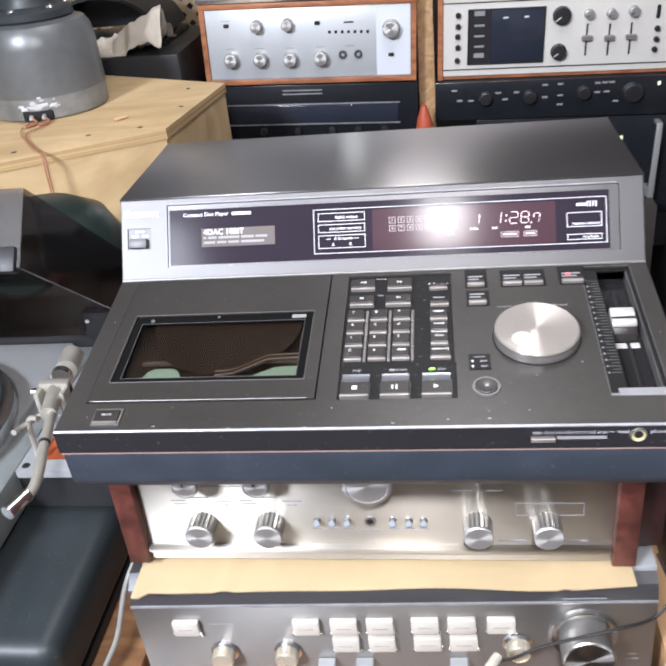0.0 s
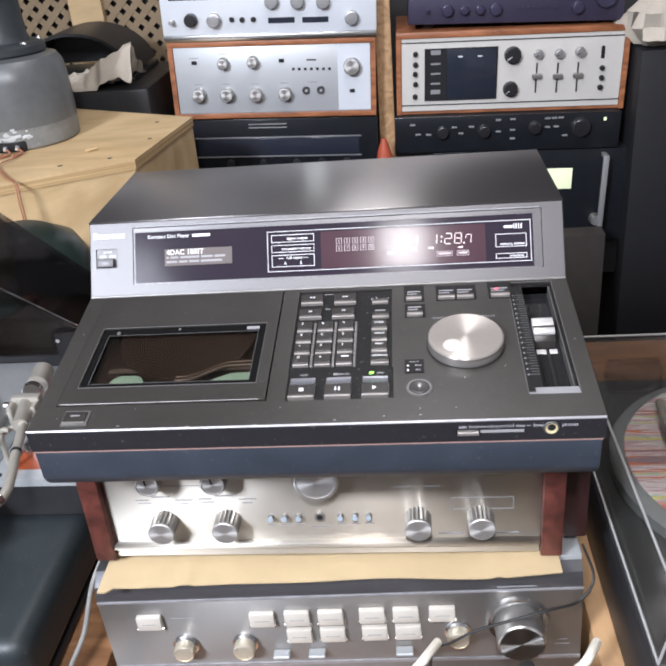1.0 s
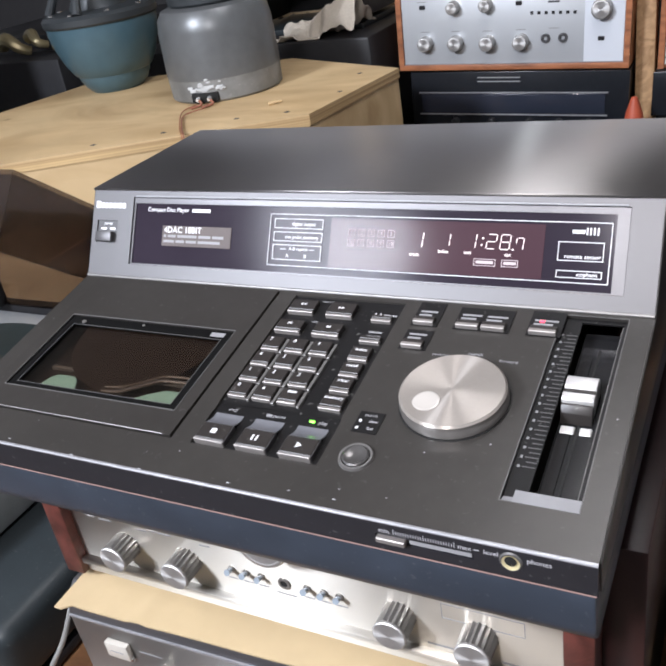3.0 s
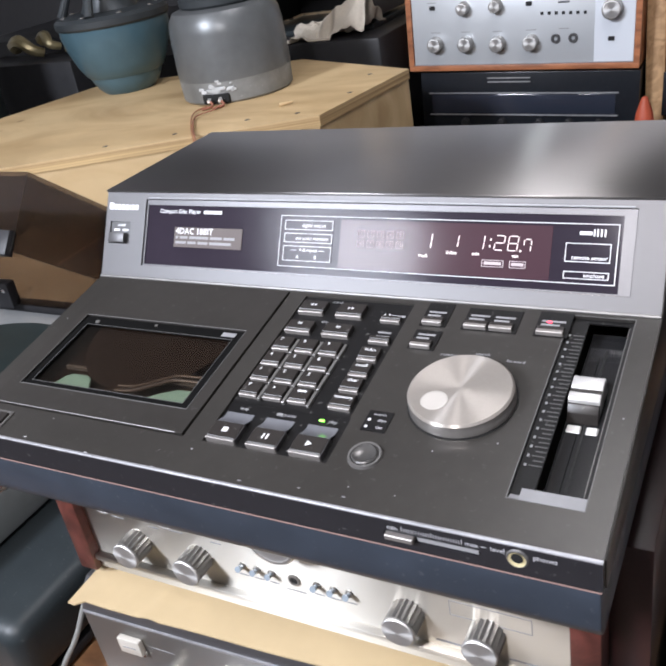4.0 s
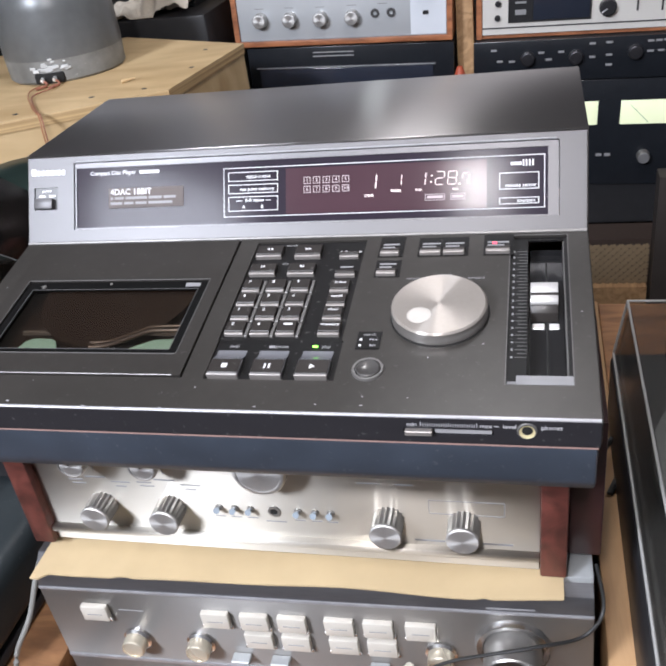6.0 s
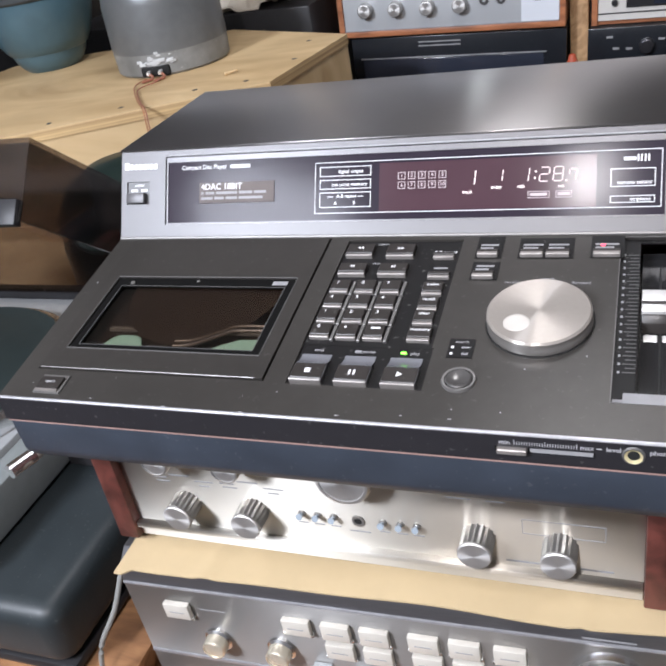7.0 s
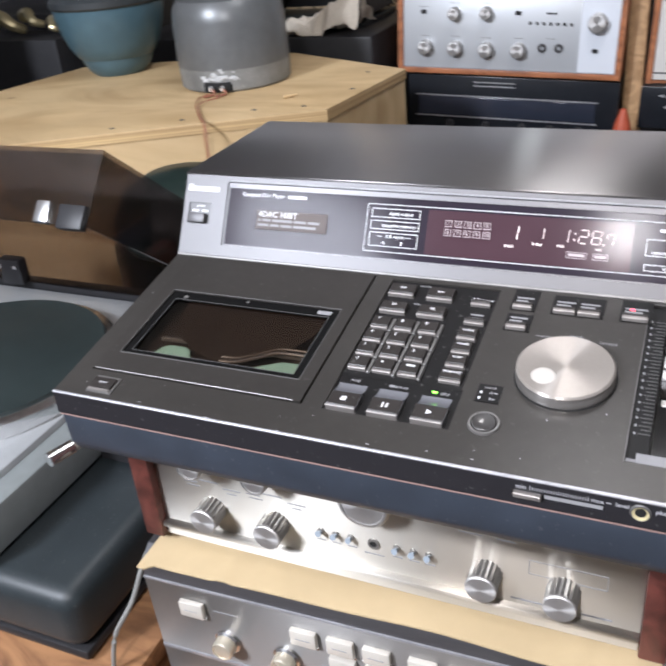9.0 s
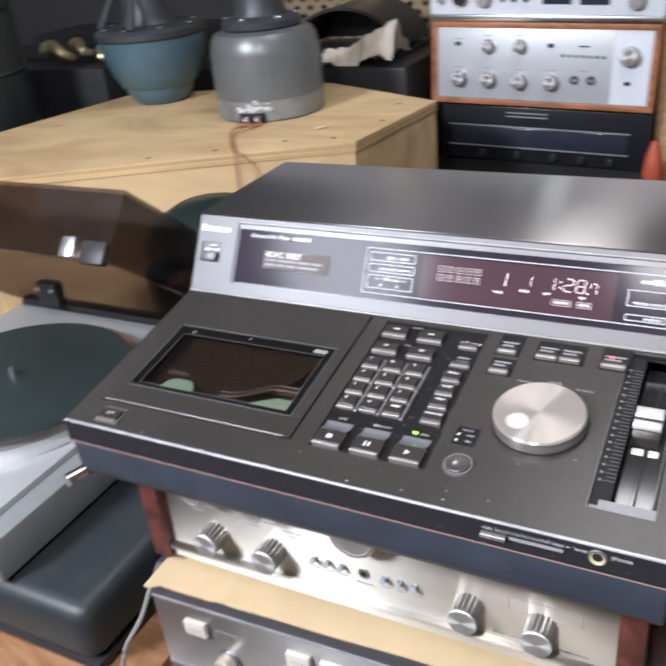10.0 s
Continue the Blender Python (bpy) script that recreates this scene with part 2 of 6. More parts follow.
# pale so that the unseen walls return fill light
bounce_wall = mat("pale bounce wall", (0.62, 0.62, 0.63), 0.85, bigvary=0.12)
dark_floor = wood_mat("dark floor boards", (0.05, 0.03, 0.02), (0.11, 0.07, 0.045), 0.5, (3, 14, 14))
ceiling_white = mat("ceiling paint", (0.75, 0.74, 0.72), 0.9)
amp_white = mat("satin silver amplifier face", (0.74, 0.78, 0.84), 0.38, 0.2, 0.04, 100, (0.6, 40, 40))
amp_pale = mat("grained aluminium face", (0.56, 0.585, 0.61), 0.40, 0.35, 0.05, 100, (0.6, 40, 40))
cream_face = mat("cream silver face", (0.72, 0.70, 0.66), 0.45, 0.3, 0.04, 80)
screen_blue = mat("dark blue grey screen", (0.025, 0.03, 0.045), 0.15, 0.0, 0.1, 20, coat=0.5)
purple_face = mat("mauve black face", (0.050, 0.044, 0.080), 0.45, 0.3, 0.05, 80)
purple_knob = mat("mauve knob", (0.06, 0.055, 0.10), 0.3, 0.4)
meter_glow = mat("pale lit meter face", (0.55, 0.58, 0.42), 0.5, emit=(0.80, 0.88, 0.58), emit_strength=0.55)
orange_thing = mat("orange red plastic", (0.40, 0.075, 0.035), 0.5)


# ---- building helpers ----
def box(bm, x0, x1, y0, y1, z0, z1, bev=0.0, seg=2):
    r = bmesh.ops.create_cube(bm, size=1.0)
    vs = r["verts"]
    bmesh.ops.scale(bm, vec=(x1 - x0, y1 - y0, z1 - z0), verts=vs)
    bmesh.ops.translate(bm, vec=((x0 + x1) / 2, (y0 + y1) / 2, (z0 + z1) / 2), verts=vs)
    if bev:
        es = list({e for v in vs for e in v.link_edges})
        bmesh.ops.bevel(bm, geom=es, offset=bev, segments=seg, affect="EDGES", profile=0.5)
    return bm


def B(x0, x1, y0, y1, z0, z1, bev=0.0, seg=2, m=None):
    bm = box(bmesh.new(), x0, x1, y0, y1, z0, z1, bev, seg)
    if m is not None:
        bm.transform(m)
    return bm


def lathe(profile, n=48, m=None, bm=None):
    """Turns (radius, height) pairs about the z axis."""
    bm = bm or bmesh.new()
    rings = []
    for r, h in profile:
        if r < 1e-6:
            rings.append([bm.verts.new((0, 0, h))])
        else:
            rings.append([bm.verts.new((r * math.cos(2 * math.pi * i / n), r * math.sin(2 * math.pi * i / n), h)) for i in range(n)])
    for a, b in zip(rings, rings[1:]):
        for i in range(n):
            j = (i + 1) % n
            if len(a) == 1 and len(b) == 1:
                continue
            if len(a) == 1:
                bm.faces.new((a[0], b[i], b[j]))
            elif len(b) == 1:
                bm.faces.new((a[i], a[j], b[0]))
            else:
                bm.faces.new((a[i], a[j], b[j], b[i]))
    bmesh.ops.recalc_face_normals(bm, faces=bm.faces)
    if m is not None:
        bm.transform(m)
    return bm


def prism(poly, x0, x1, bev=0.0):
    """A (y, z) outline drawn out along x."""
    bm = bmesh.new()
    a = [bm.verts.new((x0, y, z)) for y, z in poly]
    b = [bm.verts.new((x1, y, z)) for y, z in poly]
    bm.faces.new(a)
    bm.faces.new(list(reversed(b)))
    for i in range(len(poly)):
        j = (i + 1) % len(poly)
        bm.faces.new((a[j], a[i], b[i], b[j]))
    bmesh.ops.recalc_face_normals(bm, faces=bm.faces)
    if bev:
        bmesh.ops.bevel(bm, geom=list(bm.edges), offset=bev, segments=2, affect="EDGES", profile=0.5)
    return bm


def plate(x0, x1, y0, y1, holes, depth, m=None):
    """A flat plate in x and y with its face at z 0, rectangular holes and real rims."""
    xs = sorted({x0, x1, *[v for h in holes for v in h[:2]]})
    ys = sorted({y0, y1, *[v for h in holes for v in h[2:]]})
    bm = bmesh.new()
    vt = {(i, j): bm.verts.new((x, y, 0)) for i, x in enumerate(xs) for j, y in enumerate(ys)}
    for i in range(len(xs) - 1):
        for j in range(len(ys) - 1):
            cx, cy = (xs[i] + xs[i + 1]) / 2, (ys[j] + ys[j + 1]) / 2
            if not any(h[0] < cx < h[1] and h[2] < cy < h[3] for h in holes):
                bm.faces.new((vt[i, j], vt[i + 1, j], vt[i + 1, j + 1], vt[i, j + 1]))
    r = bmesh.ops.extrude_face_region(bm, geom=list(bm.faces))
    bmesh.ops.translate(bm, vec=(0, 0, -depth), verts=[g for g in r["geom"] if isinstance(g, bmesh.types.BMVert)])
    bmesh.ops.recalc_face_normals(bm, faces=bm.faces)
    bmesh.ops.delete(bm, geom=[v for v in bm.verts if not v.link_faces], context="VERTS")
    if m is not None:
        bm.transform(m)
    return bm


def tube(points, r, n=10, m=None, taper=None):
    """A round rod along a smooth line through the points."""
    pts = [Vector(p) for p in points]
    fine = []
    for i in range(len(pts) - 1):
        p0, p1, p2, p3 = pts[max(i - 1, 0)], pts[i], pts[i + 1], pts[min(i + 2, len(pts) - 1)]
        k = 6 if len(pts) > 2 else 1
        for s in range(k):
            t = s / k
            fine.append(0.5 * (2 * p1 + (p2 - p0) * t + (2 * p0 - 5 * p1 + 4 * p2 - p3) * t * t + (3 * p1 - p0 - 3 * p2 + p3) * t ** 3))
    fine.append(pts[-1])
    bm = bmesh.new()
    rings = []
    up = Vector((0.31, 0.17, 0.93))
    for i, p in enumerate(fine):
        d = (fine[min(i + 1, len(fine) - 1)] - fine[max(i - 1, 0)]).normalized()
        a = d.cross(up).normalized()
        b = d.cross(a)
        rad = r if taper is None else r + (taper - r) * i / (len(fine) - 1)
        rings.append([bm.verts.new(p + rad * (math.cos(2 * math.pi * j / n) * a + math.sin(2 * math.pi * j / n) * b)) for j in range(n)])
    for a, b in zip(rings, rings[1:]):
        for j in range(n):
            bm.faces.new((a[j], a[(j + 1) % n], b[(j + 1) % n], b[j]))
    bm.faces.new(rings[0])
    bm.faces.new(rings[-1])
    bmesh.ops.recalc_face_normals(bm, faces=bm.faces)
    if m is not None:
        bm.transform(m)
    return bm


def thing(name, label, category, loc=(0, 0, 0), rot=(0, 0, 0), group="", kind=""):
    ob = new(name)
    ob.matrix_world = pose(*loc, *rot)
    ob.empty_display_size = 0.02
    return tagged(ob, label, category, group, kind)


def part(name, bm, material, parent=None, label="", smooth=None):
    me = bpy.data.meshes.new(name)
    bm.to_mesh(me)
    bm.free()
    me.materials.append(material)
    if smooth is None or smooth:
        me.shade_smooth()
        me.set_sharp_from_angle(angle=radians(35))
    ob = new(name, me)
    if parent is not None:
        ob.parent = parent
    if label:
        ob["label"] = label
    return ob


def words(name, text, size, m, material, parent, align="CENTER", bold=0.00006, shear=0.0, xscale=1.0):
    """Lettering in the built-in font, laid in the plane of m as a mesh."""
    cu = bpy.data.curves.new(name, "FONT")
    cu.body, cu.size, cu.align_x, cu.align_y, cu.offset, cu.shear = text, size, align, "CENTER", bold, shear
    cu.resolution_u = 2
    tmp = bpy.data.objects.new(name, cu)
    scene.collection.objects.link(tmp)
    dg = bpy.context.evaluated_depsgraph_get()
    me = bpy.data.meshes.new_from_object(tmp.evaluated_get(dg))
    bpy.data.objects.remove(tmp)
    bpy.data.curves.remove(cu)
    me.transform(m @ Matrix.Diagonal((xscale, 1, 1, 1)))
    me.materials.clear()
    me.materials.append(material)
    ob = new(name, me)
    ob.parent = parent
    return ob


# ---- the room ----
def wall(name, x0, x1, y0, y1, z0, z1, material, label, category="wall"):
    return tagged(part(name, B(x0, x1, y0, y1, z0, z1), material), label, category, kind="structure")


wall("floor", -3.0, 3.0, -3.2, 2.6, -0.10, 0.0, dark_floor, "dark brown wooden floor boards of the workshop", "floor")
# unseen ceiling, kept pale to bounce light down
wall("ceiling", -3.0, 3.0, -3.2, 2.6, 2.62, 2.72, ceiling_white, "unseen off-white ceiling, made pale to bounce fill light", "ceiling")
wall("wall_north", -3.0, 3.0, 2.40, 2.60, 0.0, 2.62, dark_wall, "dark painted wall behind the stacked equipment")
# three unseen walls added as pale reflectors for fill
wall("wall_south", -3.0, 3.0, -3.2, -3.0, 0.0, 2.62, bounce_wall, "unseen wall, made pale to bounce fill light")
wall("wall_west", -3.0, -2.8, -3.0, 2.40, 0.0, 2.62, bounce_wall, "unseen side wall, made pale to bounce fill light")
wall("wall_east", 2.8, 3.0, -3.0, 2.40, 0.0, 2.62, bounce_wall, "unseen side wall, made pale to bounce fill light")


def ceiling_lamp(loc, sx, sy):
    t = thing("ceiling_lamp", "unseen white rectangular lamp fitting fixed under the ceiling", "lamp", loc, group="ceiling lamps")
    part("housing", B(-sx / 2 - 0.02, sx / 2 + 0.02, -sy / 2 - 0.02, sy / 2 + 0.02, 0.03, 0.08, 0.004), ceiling_white, t)
    return t


def hanging_bulb(x, y, z, label):
    t = thing("hanging_bulb", label, "lamp", (x, y, z))
    part("socket", lathe([(0, -0.030), (0.014, -0.030), (0.016, 0.0), (0.010, 0.02), (0, 0.02)], 24), black_satin, t)
    part("cord", tube([(0, 0, 0.018), (0, 0, 2.62 - z)], 0.003, 8), cable_black, t)


PL = thing("panel_lamp", "small white panel lamp hanging on a black cord before the player", "lamp", (0.066, -0.81, 1.885))
PLM = look((0, 0, 0), (-0.066, 0.96, -0.885))
part("housing", B(-0.056, 0.056, -0.064, 0.064, 0.004, 0.022, 0.003, m=PLM), ceiling_white, PL, "white lamp housing")
part("cord", tube([(0, 0.0, 0.02), (0, 0, 0.735)], 0.003, 8), cable_black, PL)
hanging_bulb(-0.185, 1.75, 1.65, "bare white bulb hanging on a black cord over the stacked amplifiers")
ceiling_lamp((-1.15, -1.64, 2.53), 0.60, 0.60)
# unseen fitting added to hold the rear fill light
ceiling_lamp((0.10, 0.75, 2.54), 0.30, 0.90)

# ---- the disc player ----
ZB = 0.950
player = thing("compact_disc_player", "dark grey compact disc player with lit display on a silver amplifier", "disc player", (0, 0, ZB))
SL, DA = math.atan2(0.0285, 0.174), math.atan2(0.0595, 0.0355)
CP = Matrix.Translation((0, 0, 1.0 - ZB)) @ Matrix.Rotation(SL, 4, "X")
DP = Matrix.Translation((0, 0.174, 1.0285 - ZB)) @ Matrix.Rotation(DA, 4, "X")
W = 0.215
FP = Matrix.Translation((0, -0.0005, 1.0 - ZB)) @ Matrix.Rotation(math.pi / 2, 4, "X")

# shell
# light base colour holds the reflection seen along the well's bevel
well_lip_lit = mat("bevelled lip with reflection in its colour", (0.27, 0.27, 0.28), 0.42, 0.1, 0.2, 60)
rail_grey = mat("grey key rail", (0.16, 0.155, 0.15), 0.42, 0.4, 0.25, 90)
part("base", prism([(0.007, -0.0045), (0.36, -0.0045), (0.362, 0.0305), (0.0005, 0.0305), (0.002, 0.004)], -W + 0.001, W - 0.001, 0.0022), rubber_blue, player, "dusty blue-black rubber base")
part("seam", B(-W + 0.0008, W - 0.0008, 0.0004, 0.36, 0.0302, 0.0328), copper_line, player, "thin copper coloured seam")
part("front_fascia", plate(-W, W, -0.0178, -0.0006, [(0.1085, 0.1585, -0.0118, -0.0080)], 0.004, FP), fascia_black, player, "black front strip")
# light strip carries both the edge wear and the bevel highlight
part("front_edge", tube([(-W, 0.0004, 0.0498), (W, 0.0004, 0.0498)], 0.0011, 8), edge_metal, player, "worn front edge with its bevel highlight in the colour")
for sx in (-1, 1):
    s = prism([(0.003, 0.0320), (0.3625, 0.0320), (0.3625, 0.1388), (0.2105, 0.1388), (0.1745, 0.0780), (0.003, 0.0490)], sx * W - 0.001, sx * W + 0.001, 0.0004)
    part("side_panel", s, panel_grey, player)
part("back_panel", B(-W, W, 0.3605, 0.3628, 0.034, 0.138), fascia_black, player)
part("top_cover", B(-W - 0.001, W + 0.001, 0.2085, 0.3640, 0.1375, 0.1395, 0.0006), cover_grey, player, "satin dark grey top cover")
HOLES = [(-0.2005, -0.0335, 0.0275, 0.1735), (-0.0195, 0.0630, 0.0625, 0.1715), (-0.0190, 0.0640, 0.0270, 0.0625), (0.1640, 0.2020, 0.0262, 0.1725)]
part("control_panel", plate(-W, W, 0.001, 0.1770, HOLES, 0.003, CP), panel_grey, player, "satin dark grey sloped control panel")
part("inner_tray", B(-W + 0.004, W - 0.004, 0.003, 0.180, -0.022, -0.020, m=CP), well_black, player)
bez = plate(-W, W, 0.0, 0.0695, [(-0.1748, 0.1970, 0.0110, 0.0635), (-0.2100, -0.1890, 0.0270, 0.0450)], 0.003, DP)
part("display_bezel", bez, bezel_grey, player, "silver-grey metal display surround")
part("bezel_foot", tube([DP @ Vector((-W, 0.0005, 0.0002)), DP @ Vector((W, 0.0005, 0.0002))], 0.0012, 8), rail_grey, player)
part("bezel_lip", tube([DP @ Vector((-0.172, 0.0642, 0.0002)), DP @ Vector((0.195, 0.0642, 0.0002))], 0.0006, 6), edge_metal, player)
for i, (fx, fy) in enumerate(((-0.18, 0.04), (0.18, 0.04), (-0.18, 0.32), (0.18, 0.32))):
    part("foot", lathe([(0, -0.012), (0.018, -0.012), (0.020, -0.004), (0.020, 0.003), (0, 0.003)], 24, Matrix.Translation((fx, fy, 0))), rubber_blue, player)


def on(m, x, y, h=0.0):
    return m @ Matrix.Translation((x, y, h))


# display window and its print
win = part("display_window", B(-0.1745, 0.1967, 0.0112, 0.0633, -0.0034, -0.0022, m=DP), display_black, player, "dark glossy display window")
part("display_filter", B(0.000, 0.1475, 0.0180, 0.0520, -0.0023, -0.0019, m=DP), display_red, win, "maroon filter of the lit display")
H0 = -0.0014
part("window_bevel", plate(-0.1744, 0.1966, 0.0113, 0.0632, [(-0.1730, 0.1893, 0.0122, 0.0592)], 0.0006, on(DP, 0, 0, -0.0013)), mat("grey inner bevel", (0.075, 0.073, 0.077), 0.36, 0.4, 0.1, 120), win, "grey inner bevel")


def outline(x0, x1, y0, y1, w, m, h):
    bm = bmesh.new()
    for a in ((x0, x1, y0, y0 + w), (x0, x1, y1 - w, y1), (x0, x0 + w, y0 + w, y1 - w), (x1 - w, x1, y0 + w, y1 - w)):
        box(bm, a[0], a[1], a[2], a[3], h, h + 0.0002)
    bm.transform(m)
    return bm


part("print_frame", outline(-0.0490, 0.1872, 0.0170, 0.0540, 0.0005, DP, H0), white_print, win)
for y0, y1 in ((0.0437, 0.0507), (0.0345, 0.0413), (0.0213, 0.0322)):
    part("print_box", outline(-0.0452, -0.0060, y0, y1, 0.0005, DP, H0), white_print, win)
words("lettering", "digital output", 0.0036, on(DP, -0.0215, 0.0470, H0), white_print, win)
words("lettering", "cue point memory", 0.0036, on(DP, -0.0225, 0.0377, H0), white_print, win)
words("lettering", "A-B repeat", 0.0034, on(DP, -0.0245, 0.0293, H0), white_print, win)
words("lettering", "A", 0.0036, on(DP, -0.0330, 0.0243, H0), white_print, win)
words("lettering", "B", 0.0036, on(DP, -0.0185, 0.0243, H0), white_print, win)
for x0, x1 in ((-0.0390, -0.0345), (-0.0160, -0.0115)):
    part("print_bar", B(x0, x1, 0.0288, 0.0293, H0, H0 + 0.0002, m=DP), white_print, win)
words("lettering", "Compact Disc Player", 0.0046, on(DP, -0.1610, 0.0545, H0), white_print, win, "LEFT")
part("print_bar", B(-0.1185, -0.1020, 0.0531, 0.0556, H0, H0 + 0.0002, m=DP), white_print, win)
st = part("sticker", B(-0.1452, -0.0820, 0.0270, 0.0425, H0 - 0.0004, H0, m=DP), sticker, win, "grey information sticker")
words("lettering", "4DAC 18BIT", 0.0066, on(DP, -0.1435, 0.0392, H0 + 0.0003), white_print, st, "LEFT", bold=0.0001)
for y0, x1 in ((0.0336, -0.0850), (0.0296, -0.0880)):
    x = -0.1435
    for k, w in enumerate((0.0022, 0.0075, 0.0180, 0.0110, 0.0100) if y0 > 0.03 else (0.0100, 0.0080, 0.0095, 0.0200)):
        part("print_bar", B(x, x + w, y0, y0 + 0.0020, H0, H0 + 0.0002, m=DP), dim_print, st)
        x += w + 0.0016
part("print_box", outline(0.1562, 0.1833, 0.0303, 0.0420, 0.0005, DP, H0), white_print, win)
words("lettering", "remote sensor", 0.0036, on(DP, 0.1710, 0.0330, H0), white_print, win)
part("print_box", outline(0.1562, 0.1833, 0.0200, 0.0246, 0.0005, DP, H0), white_print, win)
words("lettering", "emphasis", 0.0034, on(DP, 0.1745, 0.0223, H0), white_print, win)
logo = bmesh.new()
for x0, k in ((0.1640, 0.0075), (0.1722, 0.0002), (0.1742, 0.0002), (0.1764, 0.0002), (0.1786, 0.0002)):
    b = box(bmesh.new(), x0, x0 + (0.0075 if k > 0.001 else 0.0010), 0.0462 if k < 0.001 else 0.0470, 0.0507 if k < 0.001 else 0.0492, H0, H0 + 0.0002)
    me = bpy.data.meshes.new("tmp")
    b.to_mesh(me)
    b.free()
    logo.from_mesh(me)
    bpy.data.meshes.remove(me)
logo.transform(DP)
part("print_mark", logo, white_print, win)

# lit marks of the display
for r in range(2):
    for c in range(5):
        x0, y0 = 0.0140 + 0.0073 * c, 0.0400 - 0.0067 * r
        part("track_box", outline(x0, x0 + 0.0052, y0, y0 + 0.0050, 0.0004, DP, H0), dim_glow, win)
        words("track_number", str(5 * r + c + 1), 0.0036, on(DP, x0 + 0.0026, y0 + 0.0025, H0), dim_glow, win)
SEG = {"a": (0, 1, 1, 1), "g": (0, .5, 1, .5), "d": (0, 0, 1, 0), "f": (0, .5, 0, 1), "b": (1, .5, 1, 1), "e": (0, 0, 0, .5), "c": (1, 0, 1, .5)}
SHOW = {"1": "bc", "2": "abged", "8": "abcdefg", "7": "fabc"}


def digit(ch, x, y, w, h, t=0.0005):
    bm = bmesh.new()
    for s in SHOW[ch]:
        ax, ay, bx, by = SEG[s]
        if ay == by:
            box(bm, x + 0.0006, x + w - 0.0006, y + ay * h - t / 2, y + ay * h + t / 2, H0, H0 + 0.0002)
        else:
            box(bm, x + ax * w - t / 2, x + ax * w + t / 2, y + ay * h + 0.0004, y + by * h - 0.0004, H0, H0 + 0.0002)
    for v in bm.verts:
        v.co.x += (v.co.y - y) * 0.10
    bm.transform(DP)
    part("digit", bm, digit_glow, win, "lit display digit")


digit("1", 0.0630, 0.0345, 0.0050, 0.0100, 0.0007)
digit("1", 0.0822, 0.0362, 0.0045, 0.0080)
digit("1", 0.0990, 0.0355, 0.0050, 0.0092)
digit("2", 0.1112, 0.0355, 0.0060, 0.0092)
digit("8", 0.1200, 0.0355, 0.0060, 0.0092)
digit("7", 0.1300, 0.0355, 0.0045, 0.0075)
part("colon", B(0.1078, 0.1088, 0.0372, 0.0383, H0, H0 + 0.0002, m=DP), digit_glow, win)
part("colon", B(0.1084, 0.1094, 0.0415, 0.0426, H0, H0 + 0.0002, m=DP), digit_glow, win)
part("point", B(0.1280, 0.1290, 0.0350, 0.0361, H0, H0 + 0.0002, m=DP), digit_glow, win)
for s, x, y in (("track", 0.0632, 0.0297), ("index", 0.0830, 0.0325), ("min", 0.0995, 0.0325), ("sec", 0.1255, 0.0322)):
    words("lettering", s, 0.0032, on(DP, x, y, H0), digit_glow, win)
part("track_box", outline(0.1040, 0.1182, 0.0245, 0.0290, 0.0004, DP, H0), dim_glow, win)
part("print_bar", B(0.1055, 0.1167, 0.0259, 0.0278, H0, H0 + 0.0002, m=DP), dim_glow, win)
part("track_box", outline(0.1221, 0.1325, 0.0245, 0.0290, 0.0004, DP, H0), dim_glow, win)
part("print_bar", B(0.1234, 0.1312, 0.0259, 0.0278, H0, H0 + 0.0002, m=DP), dim_glow, win)

# maker's plate and power key on the bezel
brand = bmesh.new()
x = -0.2120
for w in (0.0042, 0.0030, 0.0030, 0.0034, 0.0034, 0.0012, 0.0030, 0.0030):
    box(brand, x, x + w, 0.0545, 0.0545 + (0.0055 if w > 0.004 else 0.0042), 0.0001, 0.0004)
    x += w + 0.0008
brand.transform(DP)
part("maker_mark", brand, white_print, player, "row of small white marks")
pk = part("power_plate", B(-0.2098, -0.1892, 0.0272, 0.0448, -0.0025, -0.0012, m=DP), mat("dark grey switch plate", (0.045, 0.045, 0.048), 0.4), player, "dark grey power switch plate")
words("lettering", "power", 0.0032, on(DP, -0.1990, 0.0425, -0.0010), white_print, pk)
for x0 in (-0.2065, -0.1975):
    part("print_bar", B(x0, x0 + 0.0058, 0.0375, 0.0392, -0.0011, -0.0009, m=DP), white_print, pk)
part("power_key", B(-0.2085, -0.1925, 0.0278, 0.0358, -0.0012, 0.0035, 0.0006, m=DP), bezel_grey, pk, "grey power key")

# disc lid with its smoked window
lid = part("disc_lid", plate(-0.1995, -0.0345, 0.0285, 0.1732, [(-0.1885, -0.0438, 0.0480, 0.1262)], 0.004, on(CP, 0, 0, 0.0012)), lid_grey, player, "satin dark grey disc lid")
rim = bmesh.new()
for a, b in (((-0.1885, 0.048), (-0.0438, 0.048)), ((-0.0438, 0.048), (-0.0438, 0.1262)), ((-0.0438, 0.1262), (-0.1885, 0.1262)), ((-0.1885, 0.1262), (-0.1885, 0.048))):
    t = tube([(*a, 0.0013), (*b, 0.0013)], 0.0004, 6)
    me = bpy.data.meshes.new("tmp")
    t.to_mesh(me)
    t.free()
    rim.from_mesh(me)
    bpy.data.meshes.remove(me)
rim.transform(CP)
part("window_rim", rim, mat("worn grey window rim", (0.095, 0.092, 0.09), 0.6, 0.1, spec=0.2), lid, "thin metal window rim")
